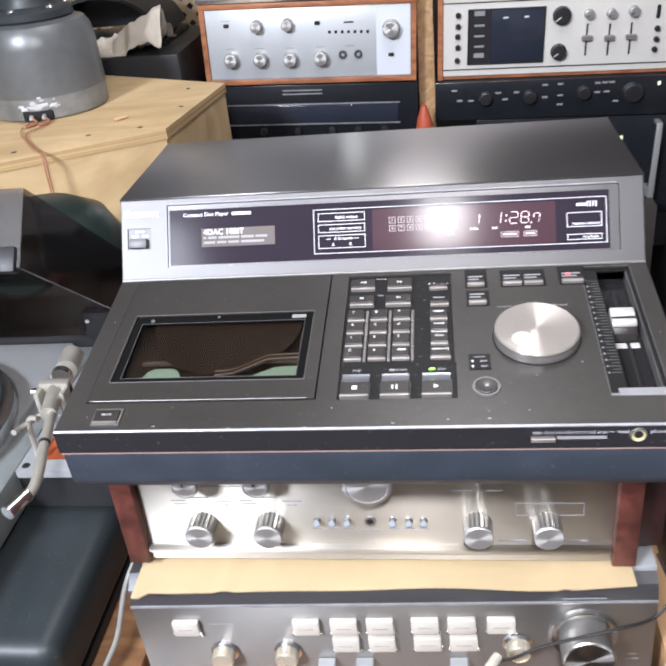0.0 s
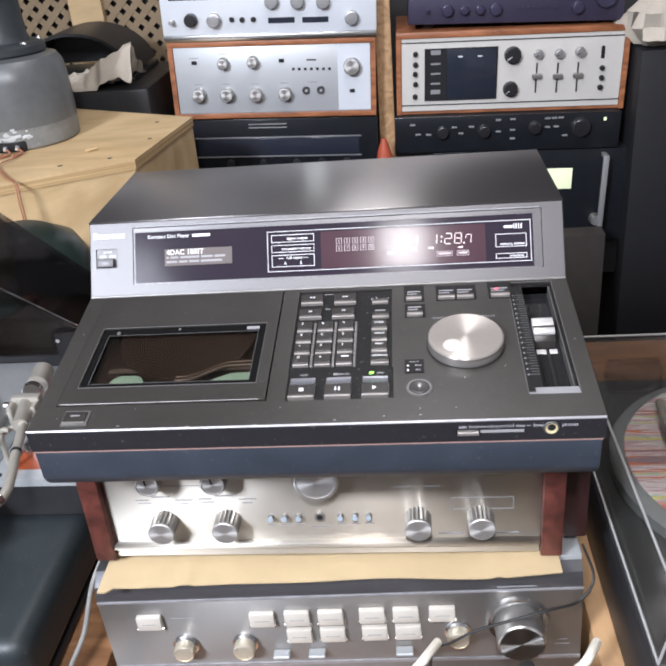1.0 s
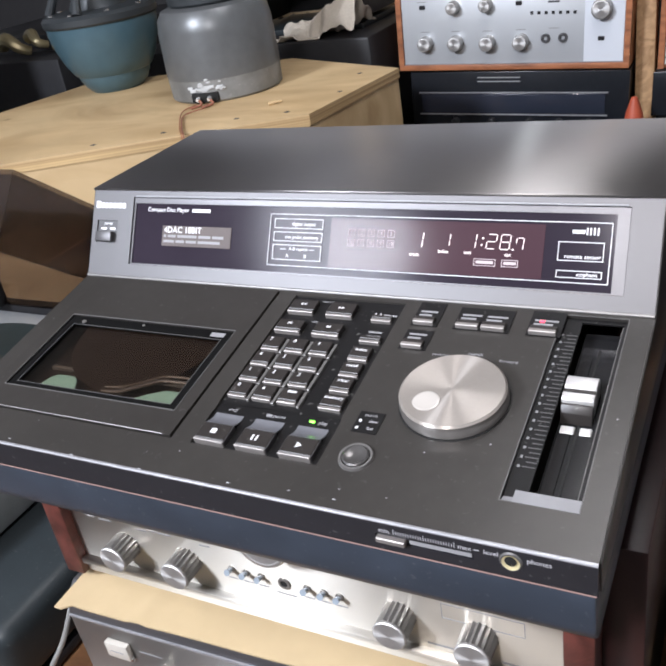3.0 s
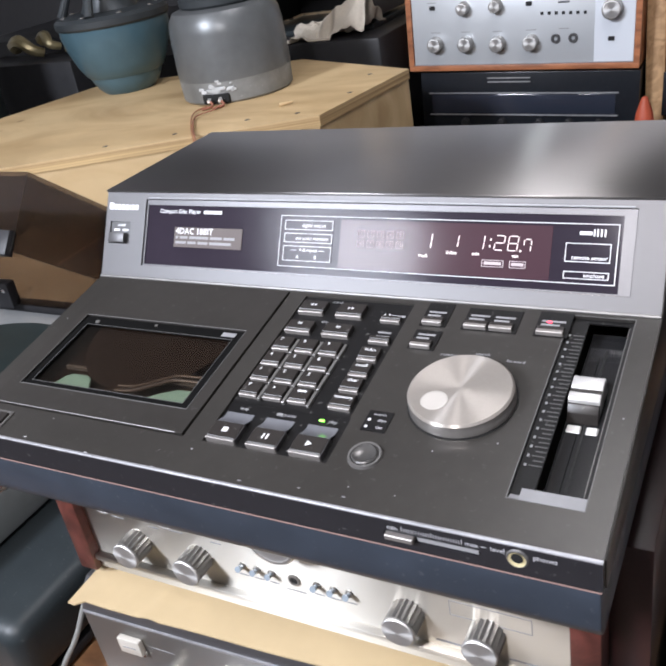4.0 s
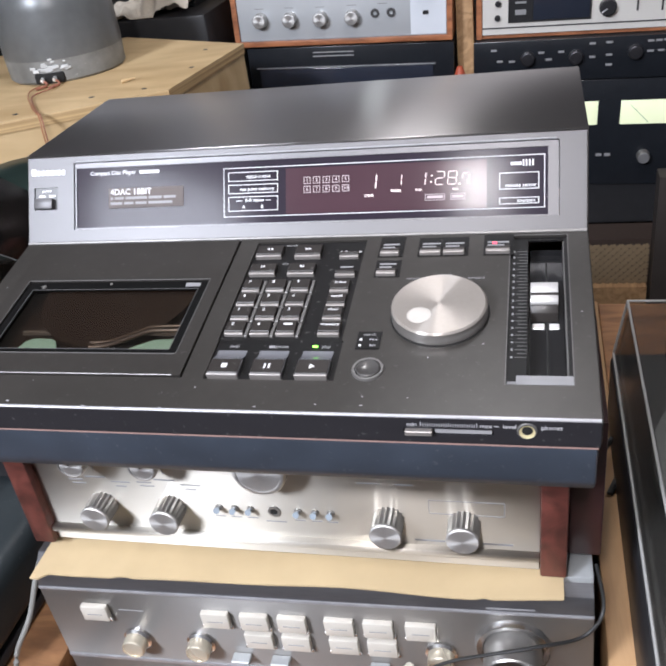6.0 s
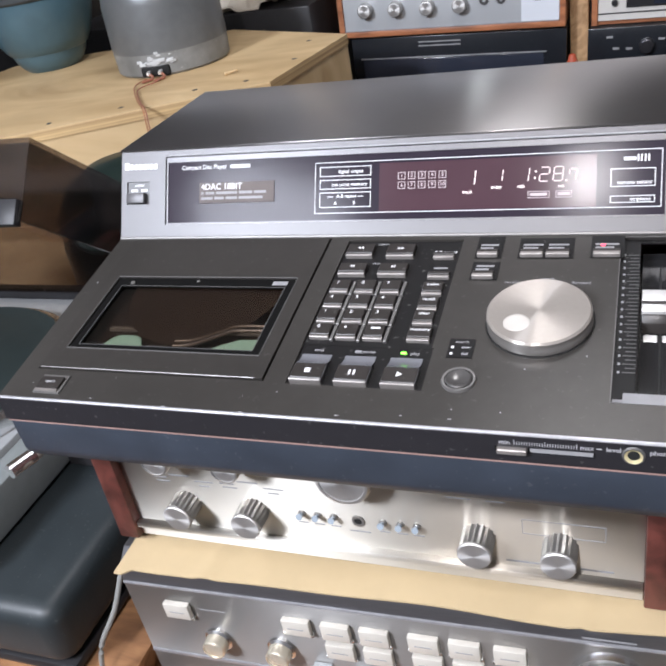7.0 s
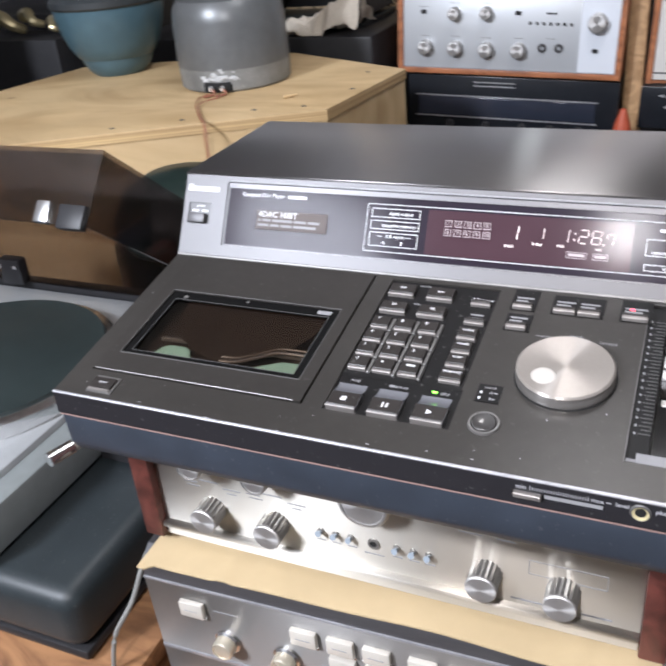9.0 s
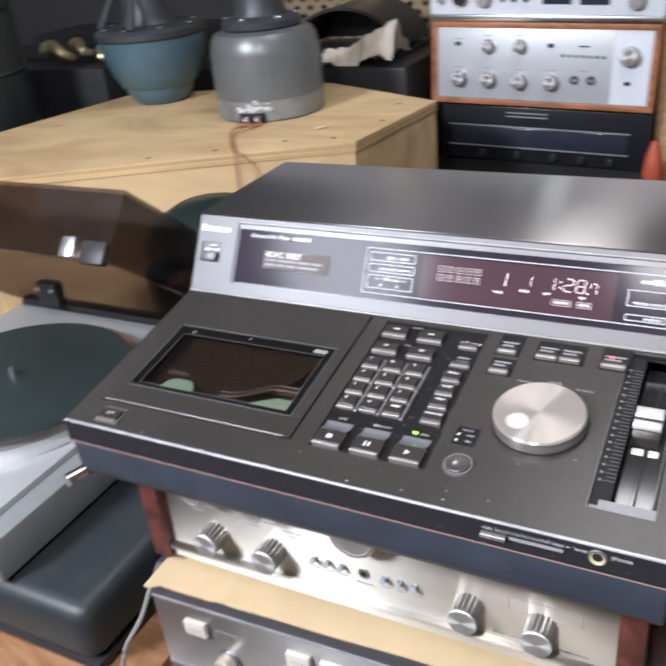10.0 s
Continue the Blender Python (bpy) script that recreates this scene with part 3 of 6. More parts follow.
part("lid_front_edge", tube([CP @ Vector((-0.197, 0.0287, 0.0012)), CP @ Vector((-0.040, 0.0287, 0.0012))], 0.0004, 6), rail_grey, lid)
part("window_frame", plate(-0.1878, -0.0445, 0.0487, 0.1255, [(-0.1815, -0.0505, 0.0530, 0.1165)], 0.001, on(CP, 0, 0, 0.0002)), border_black, lid, "black printed window border")
part("window_line", outline(-0.1818, -0.0502, 0.0527, 0.1168, 0.0004, on(CP, 0, 0, 0.0), 0.0004), tick_print, lid)
part("window_glass", B(-0.1878, -0.0445, 0.0487, 0.1255, -0.0018, -0.0010, m=CP), smoked_glass, lid, "smoked window glass")
part("window_screw", lathe([(0, 0.0016), (0.0016, 0.0014), (0.0018, 0.0006)], 16, on(CP, -0.1735, 0.1195)), knob_metal, lid)
part("window_screw", lathe([(0, 0.0012), (0.0010, 0.0010), (0.0012, 0.0006)], 12, on(CP, -0.1200, 0.1225)), knob_metal, lid)
part("disc_mark", B(-0.0610, -0.0500, 0.1190, 0.1230, 0.0003, 0.0006, m=CP), dim_print, lid)
part("disc_well", B(-0.187, -0.045, 0.049, 0.125, -0.0155, -0.0150, m=CP), well_black, player)
part("disc", lathe([(0, -0.0030), (0.008, -0.0030), (0.057, -0.0032), (0.059, -0.0038), (0, -0.0042)], 64, on(CP, -0.112, 0.1190)), disc_dark, player, "dark compact disc under the window")
for x0, x1, corners in ((-0.169, -0.139, ((-0.172, 0.0550), (-0.136, 0.0550), (-0.143, 0.0680), (-0.148, 0.0705), (-0.161, 0.0705), (-0.166, 0.0670))), (-0.083, -0.052, ((-0.094, 0.0550), (-0.052, 0.0550), (-0.052, 0.0705), (-0.068, 0.0700), (-0.080, 0.0640)))):
    lb = bmesh.new()
    lb.faces.new([lb.verts.new((x, y, -0.0065)) for x, y in corners])
    ex = bmesh.ops.extrude_face_region(lb, geom=lb.faces[:])
    bmesh.ops.translate(lb, verts=[v for v in ex["geom"] if isinstance(v, bmesh.types.BMVert)], vec=(0, 0, -0.0006))
    bmesh.ops.recalc_face_normals(lb, faces=lb.faces)
    lb.transform(CP)
    part("label", lb, pale_green, player, "pale green label inside")
    part("lens_rail", B(x0 - 0.004, x1, 0.0760, 0.0785, -0.0085, -0.0060, m=CP), tick_print, player)
for k, (dy, rr) in enumerate(((0.0, 0.0012), (0.0045, 0.0010))):
    part("loading_arm", tube([CP @ Vector(v) for v in ((-0.112, 0.0585 + dy, -0.0030), (-0.098, 0.0600 + dy, -0.0028), (-0.082, 0.0690 + dy, -0.0028), (-0.072, 0.0745 + dy, -0.0028), (-0.052, 0.0755 + dy, -0.0028))], rr, 8), mat("brown clamp arm", (0.060, 0.052, 0.048), 0.4), player, "curved brown loading arm")
ok = part("open_key_frame", B(-0.1900, -0.1695, 0.0055, 0.0215, -0.0005, 0.0012, 0.0004, m=CP), rail_grey, player, "bright frame of the open key")
part("open_key", B(-0.1885, -0.1710, 0.0085, 0.0185, 0.0008, 0.0030, 0.0005, m=CP), key_black, ok)
words("lettering", "open", 0.0036, on(CP, -0.1797, 0.0140, 0.0031), soft_print, ok)
part("key_lip", B(-0.1885, -0.1710, 0.0062, 0.0082, 0.0010, 0.0026, 0.0003, m=CP), chrome_lip, ok)

# keypad
pad = part("keypad_field", B(-0.0194, 0.0629, 0.0627, 0.1714, -0.0030, -0.0016, m=CP), pad_black, player, "black keypad field")
tp = part("transport_field", B(-0.0189, 0.0639, 0.0272, 0.0624, -0.0030, -0.0014, m=CP), pad_black, player, "black field of the stop, pause and play keys")


def key(x0, x1, y0, y1, h, parent, lip=0.0022, name="key"):
    k = part(name, B(x0, x1, y0 + lip, y1, -0.0020, h, 0.0004, 1, m=CP), key_black, parent)
    part("key_lip", B(x0, x1, y0, y0 + lip - 0.0002, -0.0020, h - 0.0006, 0.0003, 1, m=CP), chrome_lip, k, "bright front lip")
    return k


def arrow(k, x, y, h, dirn, n, bar, s=0.0022):
    bm = bmesh.new()
    for i in range(n):
        cx = x + (i - (n - 1) / 2) * s * 1.1
        v = [bm.verts.new((cx - dirn * s / 2, y - s * 0.6, h)), bm.verts.new((cx + dirn * s / 2, y, h)), bm.verts.new((cx - dirn * s / 2, y + s * 0.6, h))]
        bm.faces.new(v)
    if bar:
        box(bm, x + dirn * n * s * 0.62 - 0.0003, x + dirn * n * s * 0.62 + 0.0003, y - s * 0.6, y + s * 0.6, h - 0.0001, h + 0.0001)
    bm.transform(CP)
    part("arrow_mark", bm, white_print, k)


for x0, x1, y0, y1, d, n, bar in ((-0.0169, 0.0025, 0.1520, 0.1645, -1, 2, 0), (0.0125, 0.0318, 0.1512, 0.1645, 1, 2, 0), (-0.0167, 0.0025, 0.1311, 0.1425, -1, 1, 1), (0.0115, 0.0310, 0.1308, 0.1424, 1, 1, 1)):
    k = key(x0, x1, y0, y1, 0.0022, pad)
    arrow(k, (x0 + x1) / 2, y0 + 0.0075, 0.0024, d, n, bar)
words("lettering", "search", 0.0032, on(CP, 0.0070, 0.1683, -0.0013), dim_print, pad)
words("lettering", "skip", 0.0032, on(CP, 0.0070, 0.1462, -0.0013), dim_print, pad)
for r, (row, y0) in enumerate((("789", 0.1123), ("456", 0.0971), ("123", 0.0825), ("0", 0.0677))):
    for c, (x0, x1) in enumerate(((-0.0170, -0.0040), (0.0004, 0.0136), (0.0180, 0.0308))):
        k = key(x0, x1, y0, y0 + 0.0125, 0.0016, pad)
        if c < len(row):
            words("lettering", row[c], 0.0040, on(CP, x0 + 0.0042, y0 + 0.0092, 0.0018), white_print, k)
        elif r == 3:
            part("print_bar", B(x0 + 0.004, x0 + (0.0055 if c == 1 else 0.0100), y0 + 0.0082, y0 + 0.0098, 0.0017, 0.0019, m=CP), white_print, k)
        part("key_rail", B(x1 + 0.0008, x1 + 0.0030, y0 - 0.0012, y0 + 0.0125, -0.0020, 0.0002, 0.0003, 1, m=CP), rail_grey, k)
for s, x0, x1, y0 in (("A-B repeat", 0.0458, 0.0597, 0.1505), ("time mode", 0.0462, 0.0603, 0.1291), ("index", 0.0458, 0.0588, 0.1115), ("recall", 0.0462, 0.0588, 0.0965), ("clear", 0.0462, 0.0588, 0.0827), ("memory", 0.0459, 0.0602, 0.0677)):
    wide = y0 < 0.12
    k = key(x0, x1, y0, y0 + (0.0122 if wide else 0.0055), 0.0016, pad, 0.0026)
    if s != "time mode":
        words("lettering", s, 0.0036, on(CP, (x0 + x1) / 2, y0 + (0.0088 if wide else 0.0085), 0.0018 if wide else -0.0012), white_print, k)
    else:
        for dy in (0.0075, 0.0115):
            part("print_bar", B(x0 + 0.002, x1 - 0.003, y0 + dy, y0 + dy + 0.0014, -0.0015, -0.0013, m=CP), dim_print, k)

for s, x0, x1 in (("stop", -0.0170, 0.0032), ("pause", 0.0110, 0.0312), ("play", 0.0395, 0.0598)):
    k = part("transport_key", B(x0, x1, 0.0300, 0.0425, -0.0018, 0.0028, 0.0005, 1, m=CP), key_black, tp)
    cov = bmesh.new()
    steps = 6
    rows_ = []
    for i in range(steps + 1):
        u = i / steps
        rows_.append([cov.verts.new((x, 0.0426 + 0.0110 * u, 0.0024 - 0.0034 * math.sin(math.pi * u * 0.62))) for x in (x0 + 0.0004, x1 - 0.0004)])
    for p, q in zip(rows_, rows_[1:]):
        cov.faces.new((p[0], p[1], q[1], q[0]))
    ex = bmesh.ops.extrude_face_region(cov, geom=list(cov.faces))
    bmesh.ops.translate(cov, vec=(0, 0, -0.0006), verts=[g for g in ex["geom"] if isinstance(g, bmesh.types.BMVert)])
    bmesh.ops.recalc_face_normals(cov, faces=cov.faces)
    cov.transform(CP)
    part("key_cover", cov, smoke_key, k, "smoked clear upper cover")
    part("key_lip", B(x0, x1, 0.0283, 0.0298, -0.0018, 0.0028, 0.0003, 1, m=CP), chrome_lip, k, "bright front lip")
    part("key_side", B(x1, x1 + 0.0005, 0.0290, 0.0425, -0.0018, 0.0026, m=CP), bezel_grey, k)
    cx, cy, hh = (x0 + x1) / 2, 0.0362, 0.0028
    if s == "stop":
        part("stop_mark", B(cx - 0.0018, cx + 0.0018, cy - 0.0018, cy + 0.0018, hh, hh + 0.0002, m=CP), white_print, k)
    elif s == "pause":
        for dx in (-0.0016, 0.0012):
            part("pause_mark", B(cx + dx - 0.0006, cx + dx + 0.0006, cy - 0.0020, cy + 0.0020, hh, hh + 0.0002, m=CP), white_print, k)
    else:
        arrow(k, cx, cy, hh + 0.0002, 1, 1, 0, 0.0036)
    words("lettering", s, 0.0036, on(CP, cx + (0.004 if s != "stop" else 0.0), 0.0580, -0.0011), dim_print, tp)
part("play_light", B(0.0450, 0.0484, 0.0572, 0.0587, -0.0014, -0.0004, 0.0003, 1, m=CP), green_led, tp, "green lit diode")
part("pause_light", B(0.0165, 0.0205, 0.0568, 0.0584, -0.0014, -0.0006, m=CP), dim_print, tp)

# small keys and marks beyond the keypad
well_gloss = mat("polished black fader floor", (0.014, 0.014, 0.015), 0.10, 0.0, 0.3, 30, (1, 0.1, 1), spec=0.6)
spun_face = mat("spun dark knob face", (0.50, 0.49, 0.48), 0.52, 0.75, 0.06, 300, aniso=0.82, axis="Y")
well_trim = mat("worn grey well trim", (0.115, 0.112, 0.11), 0.45, 0.3, 0.3, 80)
lab = part("search_plate", B(0.0728, 0.0878, 0.0546, 0.0706, 0.0001, 0.0006, m=CP), pad_black, player, "small black legend plate")
words("lettering", "search", 0.0030, on(CP, 0.0803, 0.0677, 0.0008), dim_print, lab)
for y0, s in ((0.0622, "slow"), (0.0568, "fast")):
    words("lettering", s, 0.0028, on(CP, 0.0832, y0 + 0.0010, 0.0008), soft_print, lab)
    part("print_bar", B(0.0745, 0.0760, y0, y0 + 0.0018, 0.0006, 0.0008, m=CP), white_print, lab)
rb = part("round_key_ring", lathe([(0.0078, 0.0), (0.0081, 0.0016), (0.0094, 0.0016), (0.0099, 0.0)], 40, on(CP, 0.0835, 0.0366)), rail_grey, player, "grey ring of the round key")
part("round_key", lathe([(0, 0.0006), (0.0040, 0.0012), (0.0066, 0.0024), (0.0075, 0.0018), (0.0077, 0.0)], 40, on(CP, 0.0835, 0.0366)), mat("grey round key", (0.11, 0.106, 0.103), 0.25, 0.5), rb)


def small_key(x0, x1, y0, plate_y1, n=1, led=None):
    f = part("key_plate", B(x0 - 0.0008, x1 + 0.0016, y0 - 0.0012, plate_y1, 0.0001, 0.0006, m=CP), pad_black, player, "small black key plate")
    w = (x1 - x0) / n
    for i in range(n):
        a, b = x0 + i * w + 0.0008, x0 + (i + 1) * w - 0.0008
        part("small_key", B(a, b, y0, y0 + 0.0058, 0.0, 0.0030, 0.0004, 1, m=CP), key_black, f)
        part("key_lip", B(a, b, y0 - 0.0008, y0 + 0.0022, 0.0, 0.0036, 0.0004, 1, m=CP), chrome_lip, f, "bright front lip")
        for j, k in enumerate((0.0085, 0.0120)):
            if y0 + k + 0.002 < plate_y1:
                part("print_bar", B(a + 0.001, b - (0.001 if j else 0.004), y0 + k, y0 + k + 0.0016, 0.0005, 0.0008, m=CP), dim_print, f)
    return f


small_key(0.0745, 0.0895, 0.1512, 0.1735)
small_key(0.0748, 0.0898, 0.1282, 0.1455)
small_key(0.1022, 0.1345, 0.1512, 0.1715, 2)
rk = small_key(0.1472, 0.1650, 0.1515, 0.1735)
part("red_light", B(0.1524, 0.1550, 0.1626, 0.1642, 0.0004, 0.0010, m=CP), red_led, rk, "red lit diode")

# search dial
DX, DY, DR, DH = 0.1220, 0.0885, 0.0300, 0.0090
dial = part("search_dial", lathe([(0, DH), (DR - 0.0012, DH), (DR, DH - 0.0012)], 72, on(CP, DX, DY)), dial_metal, player, "spun aluminium search dial")
part("dial_rim", lathe([(DR, DH - 0.0012), (DR, 0.0042), (DR + 0.0004, 0.0036), (DR + 0.0004, 0.0006), (DR - 0.001, 0.0)], 72, on(CP, DX, DY)), dial_side, dial, "bright turned rim")
# flat disc; the bowl's highlight is put into its pale colour
part("finger_dip", lathe([(0.0076, 0.0001), (0.0072, 0.0003), (0.0060, 0.0002), (0.0040, 0.0002), (0, 0.00015)], 36, on(CP, DX - 0.0112, DY - 0.0118, DH)), dip_lit_metal, dial, "round finger dip, highlight put in its colour")
# flat black ring paints the shade round the dial's foot
part("dial_gap", lathe([(DR + 0.0004, 0.0003), (DR + 0.0012, 0.0004), (DR + 0.0014, 0.0)], 72, on(CP, DX, DY)), hole_black, player)
for s, x, y in (("reverse", 0.1020, 0.1250), ("search", 0.1225, 0.1285), ("forward", 0.1430, 0.1250)):
    words("lettering", s, 0.0034, on(CP, x, y, 0.0003), dim_print, player)

# pitch fader in its well
wellp = part("fader_well", plate(0.1641, 0.2019, 0.0263, 0.1724, [(0.1760, 0.1995, 0.0270, 0.1690)], 0.001, on(CP, 0, 0, -0.0022)), pad_black, player, "black recessed fader plate")
part("well_floor", B(0.1775, 0.2005, 0.033, 0.171, -0.0130, -0.0120, m=CP), well_gloss, wellp)
part("well_front", prism([(0.0262, 0.0003), (0.0345, -0.0008), (0.0345, -0.0125), (0.0262, -0.0125)], 0.1700, 0.2017), well_lip_lit, wellp, "bevelled front of the well, reflection put in its colour").data.transform(CP)
part("well_edge", outline(0.1638, 0.2022, 0.0259, 0.1728, 0.0006, CP, 0.0), well_trim, wellp)
part("guide_wall", B(0.1988, 0.2000, 0.036, 0.169, -0.0120, -0.0030, m=CP), well_trim, wellp)
part("fader_slit", B(0.1874, 0.1886, 0.0400, 0.1560, -0.0121, -0.0117, m=CP), hole_black, wellp)
for a, b in ((0.1805, 0.1850), (0.1905, 0.1975)):
    part("glide_rail", B(a, b, 0.040, 0.150, -0.0121, -0.0112, m=CP), well_gloss, wellp)
for i in range(33):
    y = 0.0510 + i * 0.1050 / 32
    long = i % 2 == 0
    part("scale_tick", B(0.1688 if long else 0.1702, 0.1757, y - 0.00028, y + 0.00028, -0.0021, -0.0018, m=CP), tick_print, wellp)
    if long:
        part("scale_mark", B(0.1664, 0.1677, y - 0.0008, y + 0.0008, -0.0021, -0.0018, m=CP), dim_print, wellp)
part("corner_bevel", prism([(0.0264, 0.0001), (0.0300, -0.0012), (0.0300, -0.0022), (0.0264, -0.0022)], 0.1650, 0.1699), well_lip_lit, wellp).data.transform(CP)
fk = part("fader_knob", prism([(0.1000, -0.0100), (0.1200, -0.0100), (0.1190, 0.0006), (0.1175, 0.0014), (0.1105, 0.0014), (0.1090, 0.0000), (0.1065, -0.0002), (0.1054, 0.0010), (0.1022, 0.0006), (0.1006, -0.0010)], 0.1778, 0.1948, 0.0005), fader_cap, player, "pale grey fader knob")
fk.data.transform(CP)
part("knob_line", B(0.1779, 0.1947, 0.1066, 0.1089, -0.0004, 0.0003, m=CP), key_black, fk)
# two pale pads stand in for the cap's reflection in the floor
for a, b in ((0.1790, 0.1866), (0.1892, 0.1955)):
    part("lever_shoe", B(a, b, 0.0862, 0.0918, -0.0121, -0.0106, 0.0006, 1, m=CP), fader_cap, fk, "pale pad in place of the cap reflection")
part("knob_skirt", prism([(0.0935, -0.0118), (0.1006, -0.0118), (0.1006, -0.0026), (0.0992, -0.0022), (0.0960, -0.0060)], 0.1780, 0.1946, 0.0004), key_black, fk, "black skirt").data.transform(CP)

# level slider and jack on the front strip
part("slider_slot", B(0.1085, 0.1585, -0.0118, -0.0080, -0.0040, -0.0030, m=FP), hole_black, player)
part("slider_rail", B(0.1262, 0.1575, -0.0112, -0.0086, -0.0030, -0.0006, m=FP), dim_print, player)
part("level_slider", B(0.1095, 0.1250, -0.0114, -0.0082, -0.003, 0.0030, 0.0005, 1, m=FP), chrome_lip, player, "bright level slider")
for i in range(25):
    x = 0.1185 + i * 0.0310 / 24
    part("scale_tick", B(x - 0.0002, x + 0.0002, -0.0062, -0.0042 if i % 12 else -0.0032, 0.0001, 0.0003, m=FP), soft_print, player)
for s, x in (("min", 0.1135), ("max", 0.1545), ("level", 0.1672), ("phones", 0.1895)):
    words("lettering", s, 0.0039, on(FP, x, -0.0050, 0.0003), soft_print, player)
part("print_bar", B(0.1590, 0.1615, -0.0053, -0.0048, 0.0001, 0.0003, m=FP), soft_print, player)
jk = part("phones_jack", lathe([(0.0036, -0.0005), (0.0036, 0.0006), (0.0050, 0.0008), (0.0056, 0.0)], 32, on(FP, 0.1765, -0.0078)), well_trim, player, "grey headphone jack ring")
part("jack_sleeve", lathe([(0.0016, 0.0001), (0.0030, 0.0003), (0.0044, 0.0010)], 28, on(FP, 0.1765, -0.0078)), mat("pale brass sleeve", (0.72, 0.64, 0.38), 0.4, 0.4), jk, "brass sleeve")
part("jack_hole", lathe([(0, 0.0010), (0.0029, 0.0010)], 20, on(FP, 0.1765, -0.0068)), hole_black, jk)
# worn specks on the front edge and the panel
random.seed(5)
for i in range(11):
    if i < 6:
        x, y, w = random.uniform(-0.19, 0.205), random.choice((0.0015, 0.004, 0.007)), random.uniform(0.0008, 0.0026)
    else:
        x, y, w = random.uniform(-0.20, 0.155), random.choice((0.010, 0.014, 0.018, 0.0225)), random.uniform(0.0004, 0.0010)
    part("paint_chip", B(x, x + w, y, y + 0.0005, 0.0001, 0.00025, m=CP), soft_print, player)
for x, y in ((0.118, 0.0475), (-0.022, 0.0190), (0.150, 0.0600), (0.1025, 0.0640), (-0.206, 0.120), (0.208, 0.090)):
    part("paint_chip", B(x, x + 0.0008, y, y + 0.0007, 0.0001, 0.00025, m=CP), soft_print, player)


# ---- knobs shared by the amplifiers ----
FRONT = Matrix.Rotation(math.pi / 2, 4, "X")  # the turning axis points to the viewer, along -y


def knob(parent, x, y, z, r, length, body=None, cap=None, ribs=0, mark=0.0, name="knob", label=""):
    """A turned knob whose foot is at x, y, z on a face that looks along -y."""
    m = Matrix.Translation((x, y, z)) @ FRONT
    bm = bmesh.new()
    if ribs:
        n = ribs * 2
        pts = [(r if i % 2 else r * 0.87) for i in range(n)]
        rings = []
        for h, k in ((0, 1.0), (length * 0.86, 0.97), (length, 0.90)):
            rings.append([bm.verts.new((q * k * math.cos(2 * math.pi * i / n), q * k * math.sin(2 * math.pi * i / n), h)) for i, q in enumerate(pts)])
        for a, b in zip(rings, rings[1:]):
            for i in range(n):
                bm.faces.new((a[i], a[(i + 1) % n], b[(i + 1) % n], b[i]))
        bm.faces.new(rings[-1])
        bm.transform(m)
    else:
        lathe([(r * 1.04, 0), (r * 1.04, length * 0.12), (r, length * 0.16), (r * 0.97, length * 0.92), (r * 0.90, length)], 40, m, bm)
    k = part(name, bm, body or knob_metal, parent, label)
    if ribs:
        part("knob_cap", lathe([(r * 0.99, length - 0.0016), (r * 0.99, length + 0.0002), (r * 0.93, length + 0.0010), (0, length + 0.0014)], 40, m), cap or knob_cap, k, "spun bright cap")
    else:
        part("knob_cap", lathe([(r * 0.90, length), (r * 0.80, length + 0.0004), (r * 0.78, length - 0.0004), (0, length + 0.0002)], 40, m), cap or knob_cap, k)
    if mark is not None:
        mm = m @ Matrix.Rotation(mark, 4, "Z")
        part("knob_mark", B(-r * 0.05, r * 0.05, r * 0.15, r * 0.88, length - 0.0003, length + 0.0007, m=mm), white_print if body is black_satin else hole_black, k)
    return k


def bars(parent, rows, y, material, name="print_bar"):
    for x0, x1, z0, z1 in rows:
        part(name, B(x0, x1, y - 0.0003, y + 0.0002, z0, z1), material, parent)


def shell(x0, x1, y0, y1, z0, z1, t, m=None):
    """A moulded cover, open below."""
    bm = bmesh.new()
    o = [[bm.verts.new((x, y, z)) for x, y in ((x0, y0), (x1, y0), (x1, y1), (x0, y1))] for z in (z0, z1)]
    i = [[bm.verts.new((x, y, z)) for x, y in ((x0 + t, y0 + t), (x1 - t, y0 + t), (x1 - t, y1 - t), (x0 + t, y1 - t))] for z in (z0, z1 - t)]
    bm.faces.new(o[1])
    bm.faces.new(list(reversed(i[1])))
    for k in range(4):
        j = (k + 1) % 4
        bm.faces.new((o[0][k], o[0][j], o[1][j], o[1][k]))
        bm.faces.new((i[0][j], i[0][k], i[1][k], i[1][j]))
        bm.faces.new((o[0][j], o[0][k], i[0][k], i[0][j]))
    bmesh.ops.recalc_face_normals(bm, faces=bm.faces)
    if m is not None:
        bm.transform(m)
    return bm


# ---- silver amplifier under the player ----
toggle_blue = mat("bluish chromed lever", (0.60, 0.70, 0.80), 0.18, 0.6)
SA = thing("silver_amplifier", "silver-faced amplifier with red-brown wooden cheeks on a card sheet", "amplifier", (0, 0.066, 0.814))
part("case", B(-0.199, 0.184, 0.006, 0.32, 0.004, 0.120, 0.002), black_satin, SA)
sp = part("front_panel", B(-0.2005, 0.1845, 0.0, 0.006, 0.012, 0.122, 0.0006), amp_silver, SA, "brushed silver front panel")
part("panel_ledge", B(-0.2005, 0.1845, -0.006, 0.004, 0.011, 0.0165, 0.0012), amp_silver, SA, "bright ledge under the panel")
part("lower_strip", B(-0.2000, 0.1840, -0.002, 0.004, 0.001, 0.011), amp_silver, SA)
